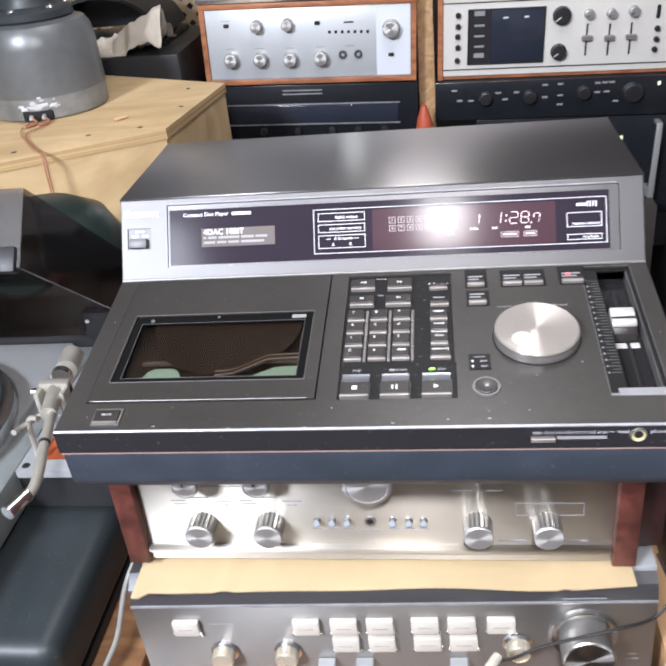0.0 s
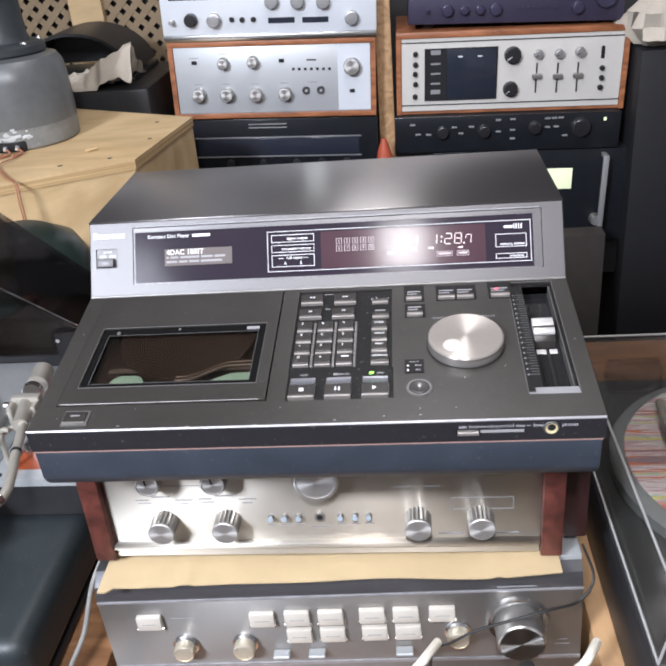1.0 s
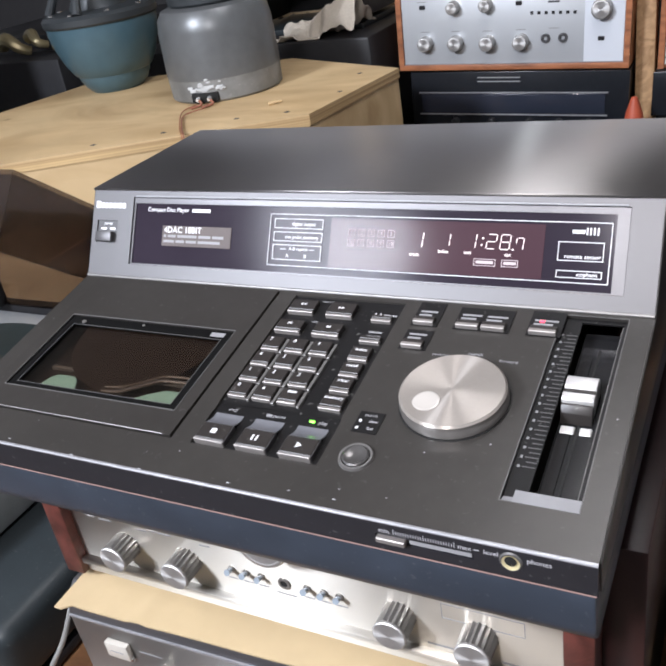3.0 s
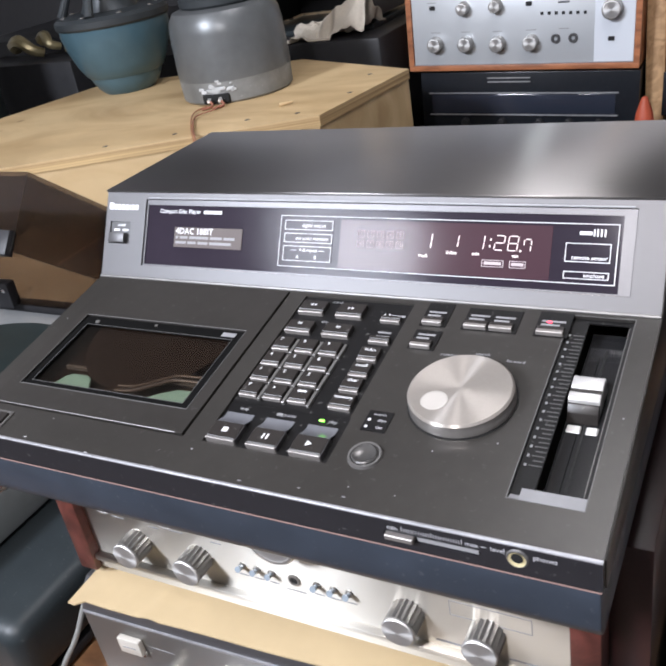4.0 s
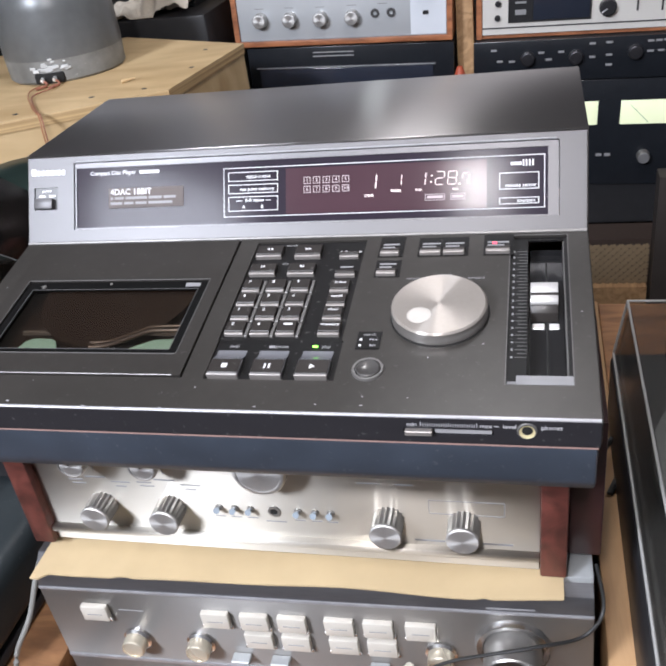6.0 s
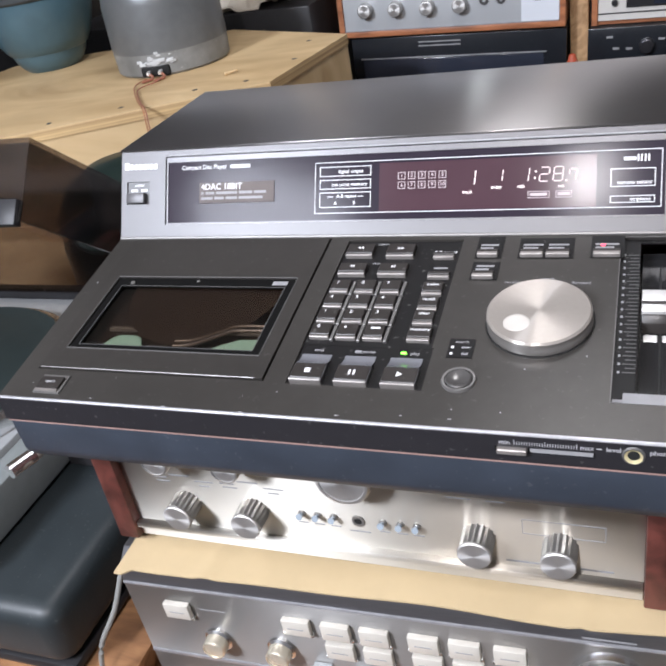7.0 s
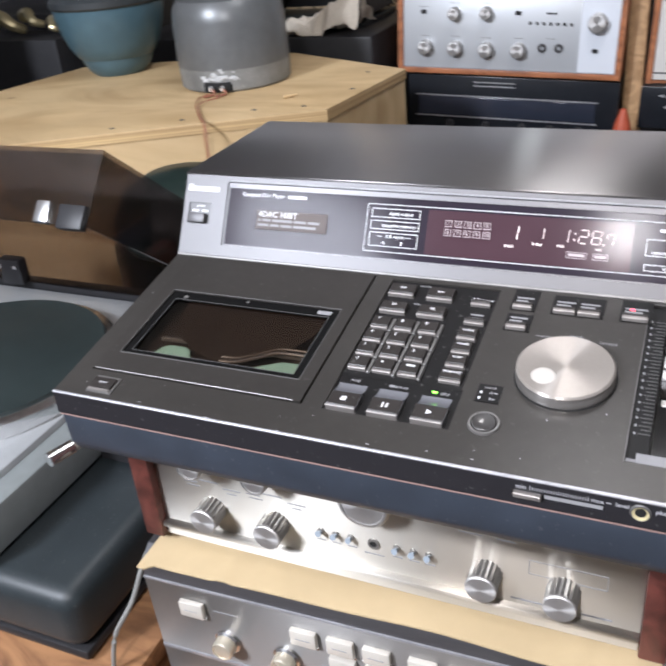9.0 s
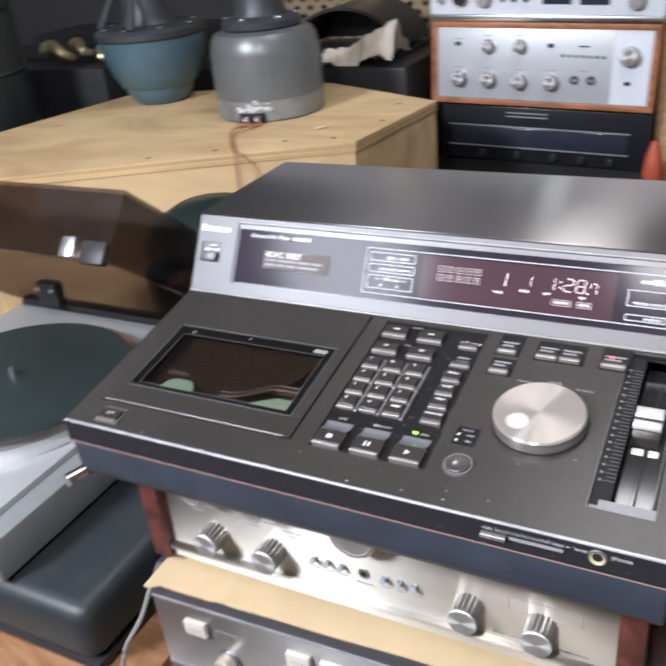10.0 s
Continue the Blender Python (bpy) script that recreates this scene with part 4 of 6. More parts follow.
for x0, x1 in ((-0.2190, -0.2007), (0.1847, 0.2030)):
    part("wooden_cheek", B(x0, x1, -0.008, 0.325, 0.0, 0.122, 0.0015), cheek_wood, SA, "red-brown wooden cheek")
part("case_side", B(0.2032, 0.2270, 0.012, 0.32, 0.004, 0.124, 0.001), mat("dark maroon wood", (0.030, 0.010, 0.010), 0.4, 0.0, 0.3, 30, (14, 3, 14)), SA, "dark maroon case side")
for x in (-0.148, -0.0905):
    knob(SA, x, 0, 0.0410, 0.0117, 0.0185, ribs=18, cap=spun_face, mark=0.8)
for x in (0.0785, 0.1325):
    knob(SA, x, 0, 0.0410, 0.0117, 0.0185, ribs=18, cap=spun_face, mark=None)
for x in (-0.150, -0.093):
    knob(SA, x, 0, 0.0965, 0.0115, 0.022, cap=spun_face, mark=0.2)
knob(SA, -0.006, 0, 0.0955, 0.0205, 0.020, cap=spun_face, mark=None)
for x in (-0.0515, -0.039, -0.0265, 0.0105, 0.0235, 0.0355):
    tg = part("toggle_nut", lathe([(0.0030, 0), (0.0030, 0.0014), (0.0020, 0.0018), (0, 0.0018)], 12, Matrix.Translation((x, 0, 0.043)) @ FRONT), knob_metal, SA)
    part("toggle_lever", tube([(x, -0.002, 0.0432), (x, -0.0065, 0.0450)], 0.0016, 12, taper=0.0025), toggle_blue, tg, "bright toggle lever")
sj = part("socket_ring", lathe([(0.0030, 0.0), (0.0030, 0.0012), (0.0048, 0.0012), (0.0050, 0)], 24, Matrix.Translation((-0.008, 0, 0.042)) @ FRONT), knob_metal, SA)
part("socket_hole", lathe([(0, 0.0006), (0.0031, 0.0006)], 20, Matrix.Translation((-0.008, 0, 0.042)) @ FRONT), hole_black, sj)
for x in (-0.148, -0.0905):
    bars(SA, [(x - 0.024, x - 0.012, 0.0640, 0.0652), (x - 0.022, x - 0.010, 0.0605, 0.0615), (x - 0.009, x + 0.008, 0.0672, 0.0684), (x + 0.012, x + 0.028, 0.0632, 0.0642), (x + 0.015, x + 0.024, 0.0590, 0.0600), (x - 0.0003, x + 0.0003, 0.074, 0.083)], 0, dim_print)
bars(SA, [(-0.148, -0.0905, 0.0795, 0.0800), (0.108, 0.161, 0.0605, 0.0610), (0.108, 0.161, 0.0480, 0.0485), (0.108, 0.1085, 0.0485, 0.0605), (0.1605, 0.161, 0.0485, 0.0605), (0.058, 0.075, 0.0735, 0.0742), (0.085, 0.098, 0.0735, 0.0742), (0.096, 0.118, 0.0205, 0.0220), (0.145, 0.166, 0.0205, 0.0220)], 0, dim_print)
for x in (-0.056, -0.043, -0.030, 0.007, 0.020, 0.032):
    bars(SA, [(x, x + 0.008, 0.0335, 0.0345)], 0, dim_print)
bars(SA, [(-0.016, 0.0, 0.0310, 0.0320)], 0, dim_print)
words("lettering", "BALANCE", 0.0042, Matrix.Translation((0.0270, -0.0004, 0.0860)) @ FRONT, dim_print, SA)
for x in (-0.19, 0.175):
    part("foot", B(x - 0.012, x + 0.012, 0.02, 0.045, -0.004, 0.004), black_satin, SA)

# ---- card sheet between the amplifiers ----
bm = bmesh.new()
NX, NY = 60, 10
grid = {}
for i in range(NX + 1):
    for j in range(NY + 1):
        u, v = i / NX, j / NY
        x = -0.212 + 0.413 * u
        edge = (1 - v) ** 2
        y0 = 0.035 - 0.004 * math.sin(u * 9) * 0.5 + 0.010 * u * 0.8 - (0.006 if u < 0.02 else 0)
        y = y0 + v * (0.30 - y0)
        z = 0.8075 - edge * (0.0035 * math.sin(u * 3.0 + 0.4) + 0.0012 * math.sin(u * 17)) - (0.0035 * edge * max(0.0, 1 - u * 8))
        z += edge * (0.0016 if abs(u - 0.19) < 0.012 or abs(u - 0.87) < 0.012 else 0)
        grid[i, j] = bm.verts.new((x, y, z))
for i in range(NX):
    for j in range(NY):
        bm.faces.new((grid[i, j], grid[i + 1, j], grid[i + 1, j + 1], grid[i, j + 1]))
r = bmesh.ops.extrude_face_region(bm, geom=list(bm.faces))
bmesh.ops.translate(bm, vec=(0, 0, 0.0016), verts=[g for g in r["geom"] if isinstance(g, bmesh.types.BMVert)])
bmesh.ops.recalc_face_normals(bm, faces=bm.faces)
tagged(part("card_sheet", bm, card_yellow), "yellowed creased card sheet laid between two amplifiers", "card")

# ---- lower amplifier ----
LA = thing("gunmetal_amplifier", "gunmetal-faced amplifier with cream push keys and a large silver knob", "amplifier", (0, 0.050, 0.640), (0, 0, 0.6))
LA.rotation_euler = Euler((0, radians(-1.4), radians(0.6)))
part("case", B(-0.220, 0.224, 0.012, 0.34, 0.002, 0.158, 0.002), amp_top, LA)
part("front_panel", B(-0.222, 0.226, 0.0, 0.010, 0.052, 0.135, 0.0005), amp_dark, LA, "brushed gunmetal front panel")
part("lower_panel", B(-0.222, 0.226, 0.0, 0.010, 0.0, 0.048, 0.0005), amp_dark, LA)
part("lower_line", B(-0.222, 0.226, -0.001, 0.008, 0.048, 0.052, 0.0005), edge_metal, LA)
part("upper_line", B(-0.2222, 0.2262, -0.0012, 0.008, 0.135, 0.1375, 0.0008), edge_metal, LA, "bright line along the top of the panel")
part("top_band", prism([(0.0, 0.1376), (0.010, 0.1376), (0.034, 0.1620), (0.016, 0.1620), (0.004, 0.152)], -0.2220, 0.2260, 0.0006), amp_top, LA, "grey sloped top band")
part("corner_block", B(0.200, 0.2262, 0.012, 0.045, 0.150, 0.1640, 0.001), deck_grey, LA)


def push_key(x0, x1, z0, z1):
    k = part("push_key", B(x0, x1, -0.0055, 0.0, z0, z1, 0.0010), key_cream, LA, "cream push key")
    part("key_shoe", B(x0 - 0.0015, x1 + 0.0015, -0.004, 0.0, z0 - 0.0015, z0 + 0.002, 0.0006, 1), alu, k)
    part("print_bar", B(x0 + 0.005, x1 - 0.005, -0.0059, -0.0053, (z0 + z1) / 2 - 0.0003, (z0 + z1) / 2 + 0.0003), dim_print, k)


for x0, z0 in ((-0.187, 0.1040), (-0.079, 0.1040), (-0.046, 0.1040), (-0.0145, 0.1040), (0.024, 0.1045), (0.055, 0.1045), (0.088, 0.1045), (-0.046, 0.0820), (-0.0145, 0.0820), (0.025, 0.0825), (0.056, 0.0825)):
    push_key(x0, x0 + 0.0235, z0, z0 + 0.0165)
for x0 in (-0.062, -0.028, 0.055):
    k = part("slim_key", B(x0, x0 + 0.016, -0.010, 0.0, 0.0655, 0.0690, 0.0008, 1), deck_grey, LA, "slim metal key")
for x, z in ((-0.146, 0.0800), (-0.088, 0.0800), (0.1135, 0.0880)):
    knob(LA, x, 0, z, 0.0105, 0.014, body=knob_gold, cap=knob_gold, mark=None, label="pale brass knob")
    part("knob_base", lathe([(0.0120, 0), (0.0125, 0.003), (0.010, 0.005)], 32, Matrix.Translation((x, 0, z)) @ FRONT), alu, LA)
vol = part("volume_ring", lathe([(0.0215, 0.0), (0.0225, 0.004), (0.0270, 0.005), (0.0285, 0.0)], 56, Matrix.Translation((0.168, 0, 0.1000)) @ FRONT), alu, LA, "bright ring of the volume knob")
vk = part("volume_knob", lathe([(0.0205, 0.0), (0.0215, 0.004), (0.0215, 0.028), (0.0205, 0.0292)], 56, Matrix.Translation((0.168, 0, 0.1000)) @ FRONT), knob_metal, vol, "large silver volume knob")
part("knob_face", lathe([(0.0206, 0.0291), (0.0196, 0.0298), (0, 0.0298)], 56, Matrix.Translation((0.168, 0, 0.1000)) @ FRONT), mat("spun gunmetal knob face", (0.26, 0.25, 0.24), 0.46, 1.0, 0.06, 300, aniso=0.97, axis="Y"), vk, "spun dark face")
bars(LA, [(-0.155, -0.132, 0.1130, 0.1140), (-0.205, -0.185, 0.1545, 0.156), (0.150, 0.185, 0.1400, 0.1412)], 0, dim_print)
bars(LA, [(0.205, 0.213, 0.072, 0.0732), (0.203, 0.215, 0.066, 0.0672)], 0, dim_print)
for x in (-0.19, 0.19):
    part("foot", B(x - 0.015, x + 0.015, 0.03, 0.06, -0.008, 0.002), black_satin, LA)

# ---- bench under the amplifiers ----
tagged(part("bench_top", B(-0.235, 0.231, -0.02, 0.60, 0.585, 0.6315, 0.003), shelf_wood), "brown wooden bench top under the amplifiers", "bench", kind="structure")
tagged(part("bench_foot", B(-0.225, 0.225, 0.02, 0.55, 0.0, 0.585), black_satin), "dark plinth carrying the wooden bench", "bench", kind="structure")

# black lead across the lower amplifier, with cream plugs
LEAD = thing("patch_lead", "thin black lead with cream plugs hanging over the amplifier front", "cable", (0, 0, 0))
part("lead", tube([(0.224, 0.075, 0.8115), (0.227, 0.040, 0.806), (0.214, 0.030, 0.789), (0.184, 0.012, 0.797), (0.153, 0.012, 0.785), (0.124, 0.012, 0.773), (0.103, 0.015, 0.755), (0.088, 0.030, 0.730), (0.085, 0.042, 0.690)], 0.0013, 8), cable_black, LEAD)
for x in (0.076, 0.214):
    part("plug_cable", tube([(x - 0.014, 0.006, 0.650), (x - 0.010, 0.000, 0.725), (x + 0.002, -0.002, 0.752), (x + 0.016, 0.022, 0.748)], 0.0042, 10), cream_plug, LEAD, "cream plug sleeve")
part("plug", tube([(0.165, -0.006, 0.752), (0.168, -0.008, 0.735), (0.172, -0.004, 0.64)], 0.0066, 12), cable_black, LEAD, "black plug")
part("pink_lead", tube([(-0.142, 0.018, 0.715), (-0.125, 0.004, 0.706), (-0.135, 0.010, 0.68)], 0.0016, 8), orange_thing, LEAD)
# grey lead at the left side of the amplifiers
GL = thing("grey_cable", "pale grey cable hanging beside the amplifier stack", "cable", (0, 0, 0))
part("cable", tube([(-0.226, 0.10, 0.795), (-0.236, 0.07, 0.775), (-0.245, 0.045, 0.735), (-0.262, 0.03, 0.70), (-0.272, 0.025, 0.6545)], 0.0024, 10), cable_grey, GL)

# black cables lying over the shelf edge beside the player
LC2 = thing("black_cable", "loose black cables lying over the pale shelf edge", "cable", (0, 0, 0))
part("cable", tube([(0.244, 0.530, 0.720), (0.240, 0.487, 0.730), (0.251, 0.455, 0.735), (0.236, 0.434, 0.724), (0.246, 0.400, 0.719)], 0.0026, 8), cable_black, LC2)
part("cable", tube([(0.238, 0.325, 0.700), (0.240, 0.288, 0.728), (0.258, 0.310, 0.738), (0.265, 0.284, 0.732), (0.250, 0.250, 0.719)], 0.0030, 8), cable_black, LC2)

# ---- left shelf and the two turntables ----
SHL = thing("left_shelf", "orange-brown wooden shelf cabinet carrying stacked turntables", "shelf", (0, 0, 0))
part("shelf_top", B(-1.25, -0.250, -0.035, 0.70, 0.628, 0.652, 0.002), shelf_wood, SHL)
part("shelf_side", B(-0.275, -0.252, -0.025, 0.70, 0.0, 0.628), shelf_wood, SHL)
part("shelf_back", B(-1.25, -0.275, 0.66, 0.70, 0.0, 0.628), black_satin, SHL)
part("shelf_side", B(-1.25, -1.225, -0.025, 0.66, 0.0, 0.628), shelf_wood, SHL)

BT = thing("lidded_turntable", "black turntable with a closed smoked lid, on the wooden shelf", "turntable", (-0.5175, 0.20, 0.652))
part("plinth", B(-0.219, 0.219, -0.177, 0.175, 0.004, 0.016, 0.004), black_satin, BT, "black plinth")
part("closed_lid", B(-0.2225, 0.2225, -0.181, 0.178, 0.0165, 0.090, 0.020, 5), black_gloss, BT, "closed glossy black lid")
for x in (-0.18, 0.18):
    for y in (-0.14, 0.14):
        part("foot", lathe([(0, 0), (0.018, 0), (0.018, 0.005), (0, 0.005)], 20, Matrix.Translation((x, y, 0))), black_satin, BT)

GT = thing("grey_turntable", "grey turntable with dark rubber mat and open smoked lid", "turntable", (0, 0, 0))
part("deck", prism([(0.02, 0.746), (0.46, 0.746), (0.46, 0.802), (0.02, 0.802)], -0.80, -0.428, 0.003), deck_grey, GT, "pale grey deck")
part("deck_bevel", B(-0.428, -0.398, 0.02, 0.46, 0.746, 0.796, 0.004), deck_side, GT, "dark grey deck edge")
part("deck_back", B(-0.80, -0.290, 0.462, 0.482, 0.746, 0.812, 0.003), black_satin, GT)
ab = part("arm_board_frame", plate(-0.396, -0.295, 0.203, 0.460, [(-0.380, -0.310, 0.222, 0.420)], 0.009, Matrix.Translation((0, 0, 0.797))), deck_grey, GT, "pale metal arm board frame")
part("arm_board", B(-0.380, -0.310, 0.222, 0.420, 0.780, 0.7925), board_red, ab, "red mahogany arm board")
part("board_screw", lathe([(0, 0.0012), (0.004, 0.0008), (0.0045, 0.0)], 20, Matrix.Translation((-0.388, 0.212, 0.797))), black_satin, ab)
part("board_base", B(-0.396, -0.295, 0.205, 0.460, 0.746, 0.7875), black_satin, GT)
PC = Matrix.Translation((-0.585, 0.245, 0.802))
pt = part("platter", lathe([(0, 0.0), (0.158, 0.0), (0.160, 0.004), (0.160, 0.018), (0.152, 0.022), (0, 0.022)], 80, PC), alu, GT, "polished aluminium platter")
part("platter_mat", lathe([(0.149, 0.022), (0.148, 0.026), (0.110, 0.0255), (0.108, 0.0262), (0.055, 0.0258), (0.053, 0.0264), (0, 0.026)], 80, PC), mat_rubber, pt, "dark green-black rubber mat")
part("spindle", lathe([(0.0036, 0.026), (0.0036, 0.036), (0.002, 0.041), (0, 0.042)], 16, PC), alu, pt)
TA = part("tonearm_base", lathe([(0, 0.0), (0.020, 0.0), (0.020, 0.012), (0.014, 0.016), (0.013, 0.052), (0, 0.052)], 28, Matrix.Translation((-0.362, 0.265, 0.793))), alu, GT, "metal tonearm base")
part("counterweight", tube([(-0.369, 0.305, 0.858), (-0.372, 0.335, 0.860)], 0.0120, 24), tube_metal, TA, "cylindrical counterweight")
part("weight_ring", tube([(-0.367, 0.283, 0.860), (-0.368, 0.292, 0.860)], 0.0115, 24), alu, TA)
part("gimbal", B(-0.381, -0.347, 0.258, 0.270, 0.845, 0.870, 0.003), tube_metal, TA, "bearing yoke")
part("gimbal_post", B(-0.381, -0.375, 0.244, 0.268, 0.841, 0.866, 0.002), tube_metal, TA)
part("gimbal_post", B(-0.353, -0.347, 0.244, 0.268, 0.841, 0.866, 0.002), tube_metal, TA)
part("bearing_screw", tube([(-0.392, 0.263, 0.857), (-0.386, 0.263, 0.857)], 0.004, 12), alu, TA)
part("arm_collar", tube([(-0.364, 0.262, 0.860), (-0.354, 0.218, 0.859)], 0.0085, 18), tube_metal, TA)
part("arm_tube", tube([(-0.358, 0.240, 0.860), (-0.348, 0.205, 0.858), (-0.338, 0.165, 0.857), (-0.327, 0.128, 0.857), (-0.323, 0.103, 0.857), (-0.330, 0.078, 0.857)], 0.0052, 14), tube_metal, TA, "bent steel arm tube")
part("arm_socket", tube([(-0.325, 0.098, 0.857), (-0.333, 0.074, 0.857)], 0.0068, 16), alu, TA)
part("arm_rest", tube([(-0.385, 0.225, 0.800), (-0.383, 0.225, 0.845), (-0.370, 0.222, 0.851)], 0.003, 10), tube_metal, TA)
part("lift_lever", tube([(-0.372, 0.24, 0.845), (-0.388, 0.222, 0.842), (-0.390, 0.205, 0.846)], 0.0030, 10), tube_metal, TA)
part("arm_band", tube([(-0.3405, 0.1745, 0.8572), (-0.3395, 0.1705, 0.8571)], 0.0058, 14), black_satin, TA, "black band")
for o in [TA] + list(TA.children):
    o.data.transform(Matrix.Translation((0.006, 0, 0)))
# open lid
LM = Matrix.Translation((0, 0.455, 0.815)) @ Matrix.Rotation(radians(-39), 4, "X")
X0, X1, Y0, Y1, ZH, TH = -0.80, -0.298, -0.375, 0.0, 0.070, 0.003
lidb = shell(X0, X1, Y0, Y1, 0.0, ZH, TH, LM)
gl = part("open_lid", lidb, smoke_lid, GT, "open smoked acrylic lid")
part("lid_clip", B(-0.356, -0.341, Y0 - 0.003, Y0 + 0.006, 0.0, 0.020, 0.001, m=LM), alu, gl, "bright metal lid clip")
part("lid_clip", B(-0.330, -0.302, Y0 - 0.003, Y0 + 0.006, -0.004, 0.018, 0.001, m=LM), black_satin, gl)
for x in (-0.72, -0.38):
    h = part("hinge", B(x - 0.020, x + 0.020, 0.446, 0.464, 0.812, 0.852, 0.003), black_satin, GT, "black lid hinge")
    for dx in (-0.014, 0.014):
        part("hinge_screw", lathe([(0, 0.0015), (0.003, 0.001), (0.0032, 0)], 14, Matrix.Translation((x + dx, 0.444, 0.842)) @ FRONT), alu, h)

# dark green tank behind the player
TK = tagged(part("gas_tank", lathe([(0, 0.0), (0.110, 0.0), (0.115, 0.01), (0.115, 0.190), (0.110, 0.230), (0.090, 0.268), (0.055, 0.288), (0, 0.294)], 56, Matrix.Translation((-0.500, 0.600, 0.652))), mat("dark green paint", (0.010, 0.020, 0.017), 0.35, 0.1, 0.2, 30)), "dark green round-topped tank standing behind the turntable", "tank")

# ---- right shelf and turntable ----
SHR = thing("right_shelf", "pale wooden shelf carrying a lidded turntable", "shelf", (0, 0, 0))
part("shelf_top", B(0.262, 0.95, -0.06, 0.62, 0.690, 0.712, 0.002), shelf_wood, SHR)
part("edge_rail", B(0.236, 0.2615, -0.06, 0.62, 0.640, 0.716, 0.002), pale_wood, SHR, "pale pine edge rail")
part("shelf_side", B(0.262, 0.285, -0.05, 0.62, 0.0, 0.690), black_satin, SHR)
part("shelf_back", B(0.285, 0.95, 0.58, 0.62, 0.0, 0.690), black_satin, SHR)
frosted_edge = mat("frosted acrylic edge", (0.30, 0.30, 0.295), 0.4)
RT = thing("clear_lid_turntable", "black turntable with a clear scuffed lid over a colourful record", "turntable", (0, 0, 0))
part("plinth", B(0.256, 0.72, -0.050, 0.372, 0.716, 0.795, 0.004), black_satin, RT, "black plinth")
part("deck", B(0.2575, 0.716, -0.047, 0.368, 0.795, 0.800, 0.001), mat("dark grey deck plate", (0.060, 0.064, 0.064), 0.5, 0.1, 0.15, 60), RT, "dark grey deck plate")
for x in (0.30, 0.68):
    for y in (-0.02, 0.28):
        part("foot", lathe([(0, 0.7125), (0.016, 0.7125), (0.016, 0.717)], 20, Matrix.Translation((x, y, 0))), black_satin, RT)
RC = Matrix.Translation((0.438, 0.180, 0.800))
rp = part("platter", lathe([(0, 0), (0.160, 0), (0.164, 0.003), (0.164, 0.014), (0.156, 0.018), (0, 0.018)], 72, RC), deck_side, RT, "grey platter")
rec_mat = mat("printed rainbow record", (0.6, 0.55, 0.55), 0.25, coat=0.3)
nt = rec_mat.node_tree
co, sep = nt.nodes.new("ShaderNodeTexCoord"), nt.nodes.new("ShaderNodeMapping")
sep.inputs["Scale"].default_value = (3, 60, 1)
nt.links.new(co.outputs["Object"], sep.inputs[0])
nz = nt.nodes.new("ShaderNodeTexNoise")
nz.inputs["Scale"].default_value, nz.inputs["Detail"].default_value = 2.0, 3
nt.links.new(sep.outputs[0], nz.inputs["Vector"])
rampn = nt.nodes.new("ShaderNodeValToRGB")
rampn.color_ramp.interpolation = "CONSTANT"
el = rampn.color_ramp.elements
el[0].position, el[0].color = 0.0, (0.35, 0.25, 0.28, 1)
el[1].position, el[1].color = 0.36, (0.70, 0.22, 0.10, 1)
for pos, c in ((0.42, (0.75, 0.70, 0.70)), (0.48, (0.55, 0.38, 0.42)), (0.53, (0.80, 0.76, 0.74)), (0.58, (0.30, 0.60, 0.40)), (0.61, (0.80, 0.66, 0.20)), (0.66, (0.62, 0.50, 0.55))):
    e = el.new(pos)
    e.color = (*c, 1)
nt.links.new(nz.outputs["Fac"], rampn.inputs[0])
nt.links.new(rampn.outputs[0], nt.nodes["Principled BSDF"].inputs["Base Color"])
part("record", lathe([(0.149, 0.0185), (0.150, 0.0195), (0.149, 0.0205), (0.052, 0.0200), (0, 0.0202)], 72, RC), rec_mat, rp, "colourful streaked picture record")
part("spindle", lathe([(0.0036, 0.02), (0.0036, 0.03), (0, 0.033)], 14, RC), alu, rp)
X0, X1, Y0, Y1, Z0, Z1, TH = 0.268, 0.718, -0.046, 0.366, 0.801, 0.862, 0.003
rl = shell(X0, X1, Y0, Y1, Z0, Z1, TH)
FL = 0.010  # the lid flares towards its foot
for v in rl.verts:
    if v.co.z < Z0 + 0.01 and v.co.x < X0 + 0.01:
        v.co.x -= FL
rlid = part("clear_lid", rl, clear_lid, RT, "clear scuffed acrylic lid")
for a, b in (((X0, Y0, Z1), (X0, Y1, Z1)), ((X0, Y1, Z1), (X1, Y1, Z1)), ((X0 - FL, Y0, Z0), (X0, Y0, Z1)), ((X0 - FL, Y0, Z0 + 0.001), (X0 - FL, Y1, Z0 + 0.001)), ((X0 - FL, Y1, Z0), (X0, Y1, Z1))):
    part("lid_edge", tube([a, b], 0.0012, 8), frosted_edge, rlid)
part("lid_hinge_cover", B(0.305, 0.365, 0.335, 0.362, 0.801, 0.835, 0.004), clear_lid, RT)
part("right_arm", tube([(0.335, 0.25, 0.845), (0.330, 0.18, 0.846), (0.345, 0.09, 0.845), (0.372, 0.02, 0.842)], 0.0045, 12), tube_metal, RT, "steel arm tube")

# ---- plywood cabinet with the horn drivers ----
CT = 0.960
OUT = [(-0.390, 0.883), (-0.352, 1.175), (-0.66, 1.33), (-1.13, 1.19), (-1.25, 0.64), (-0.98, 0.565)]


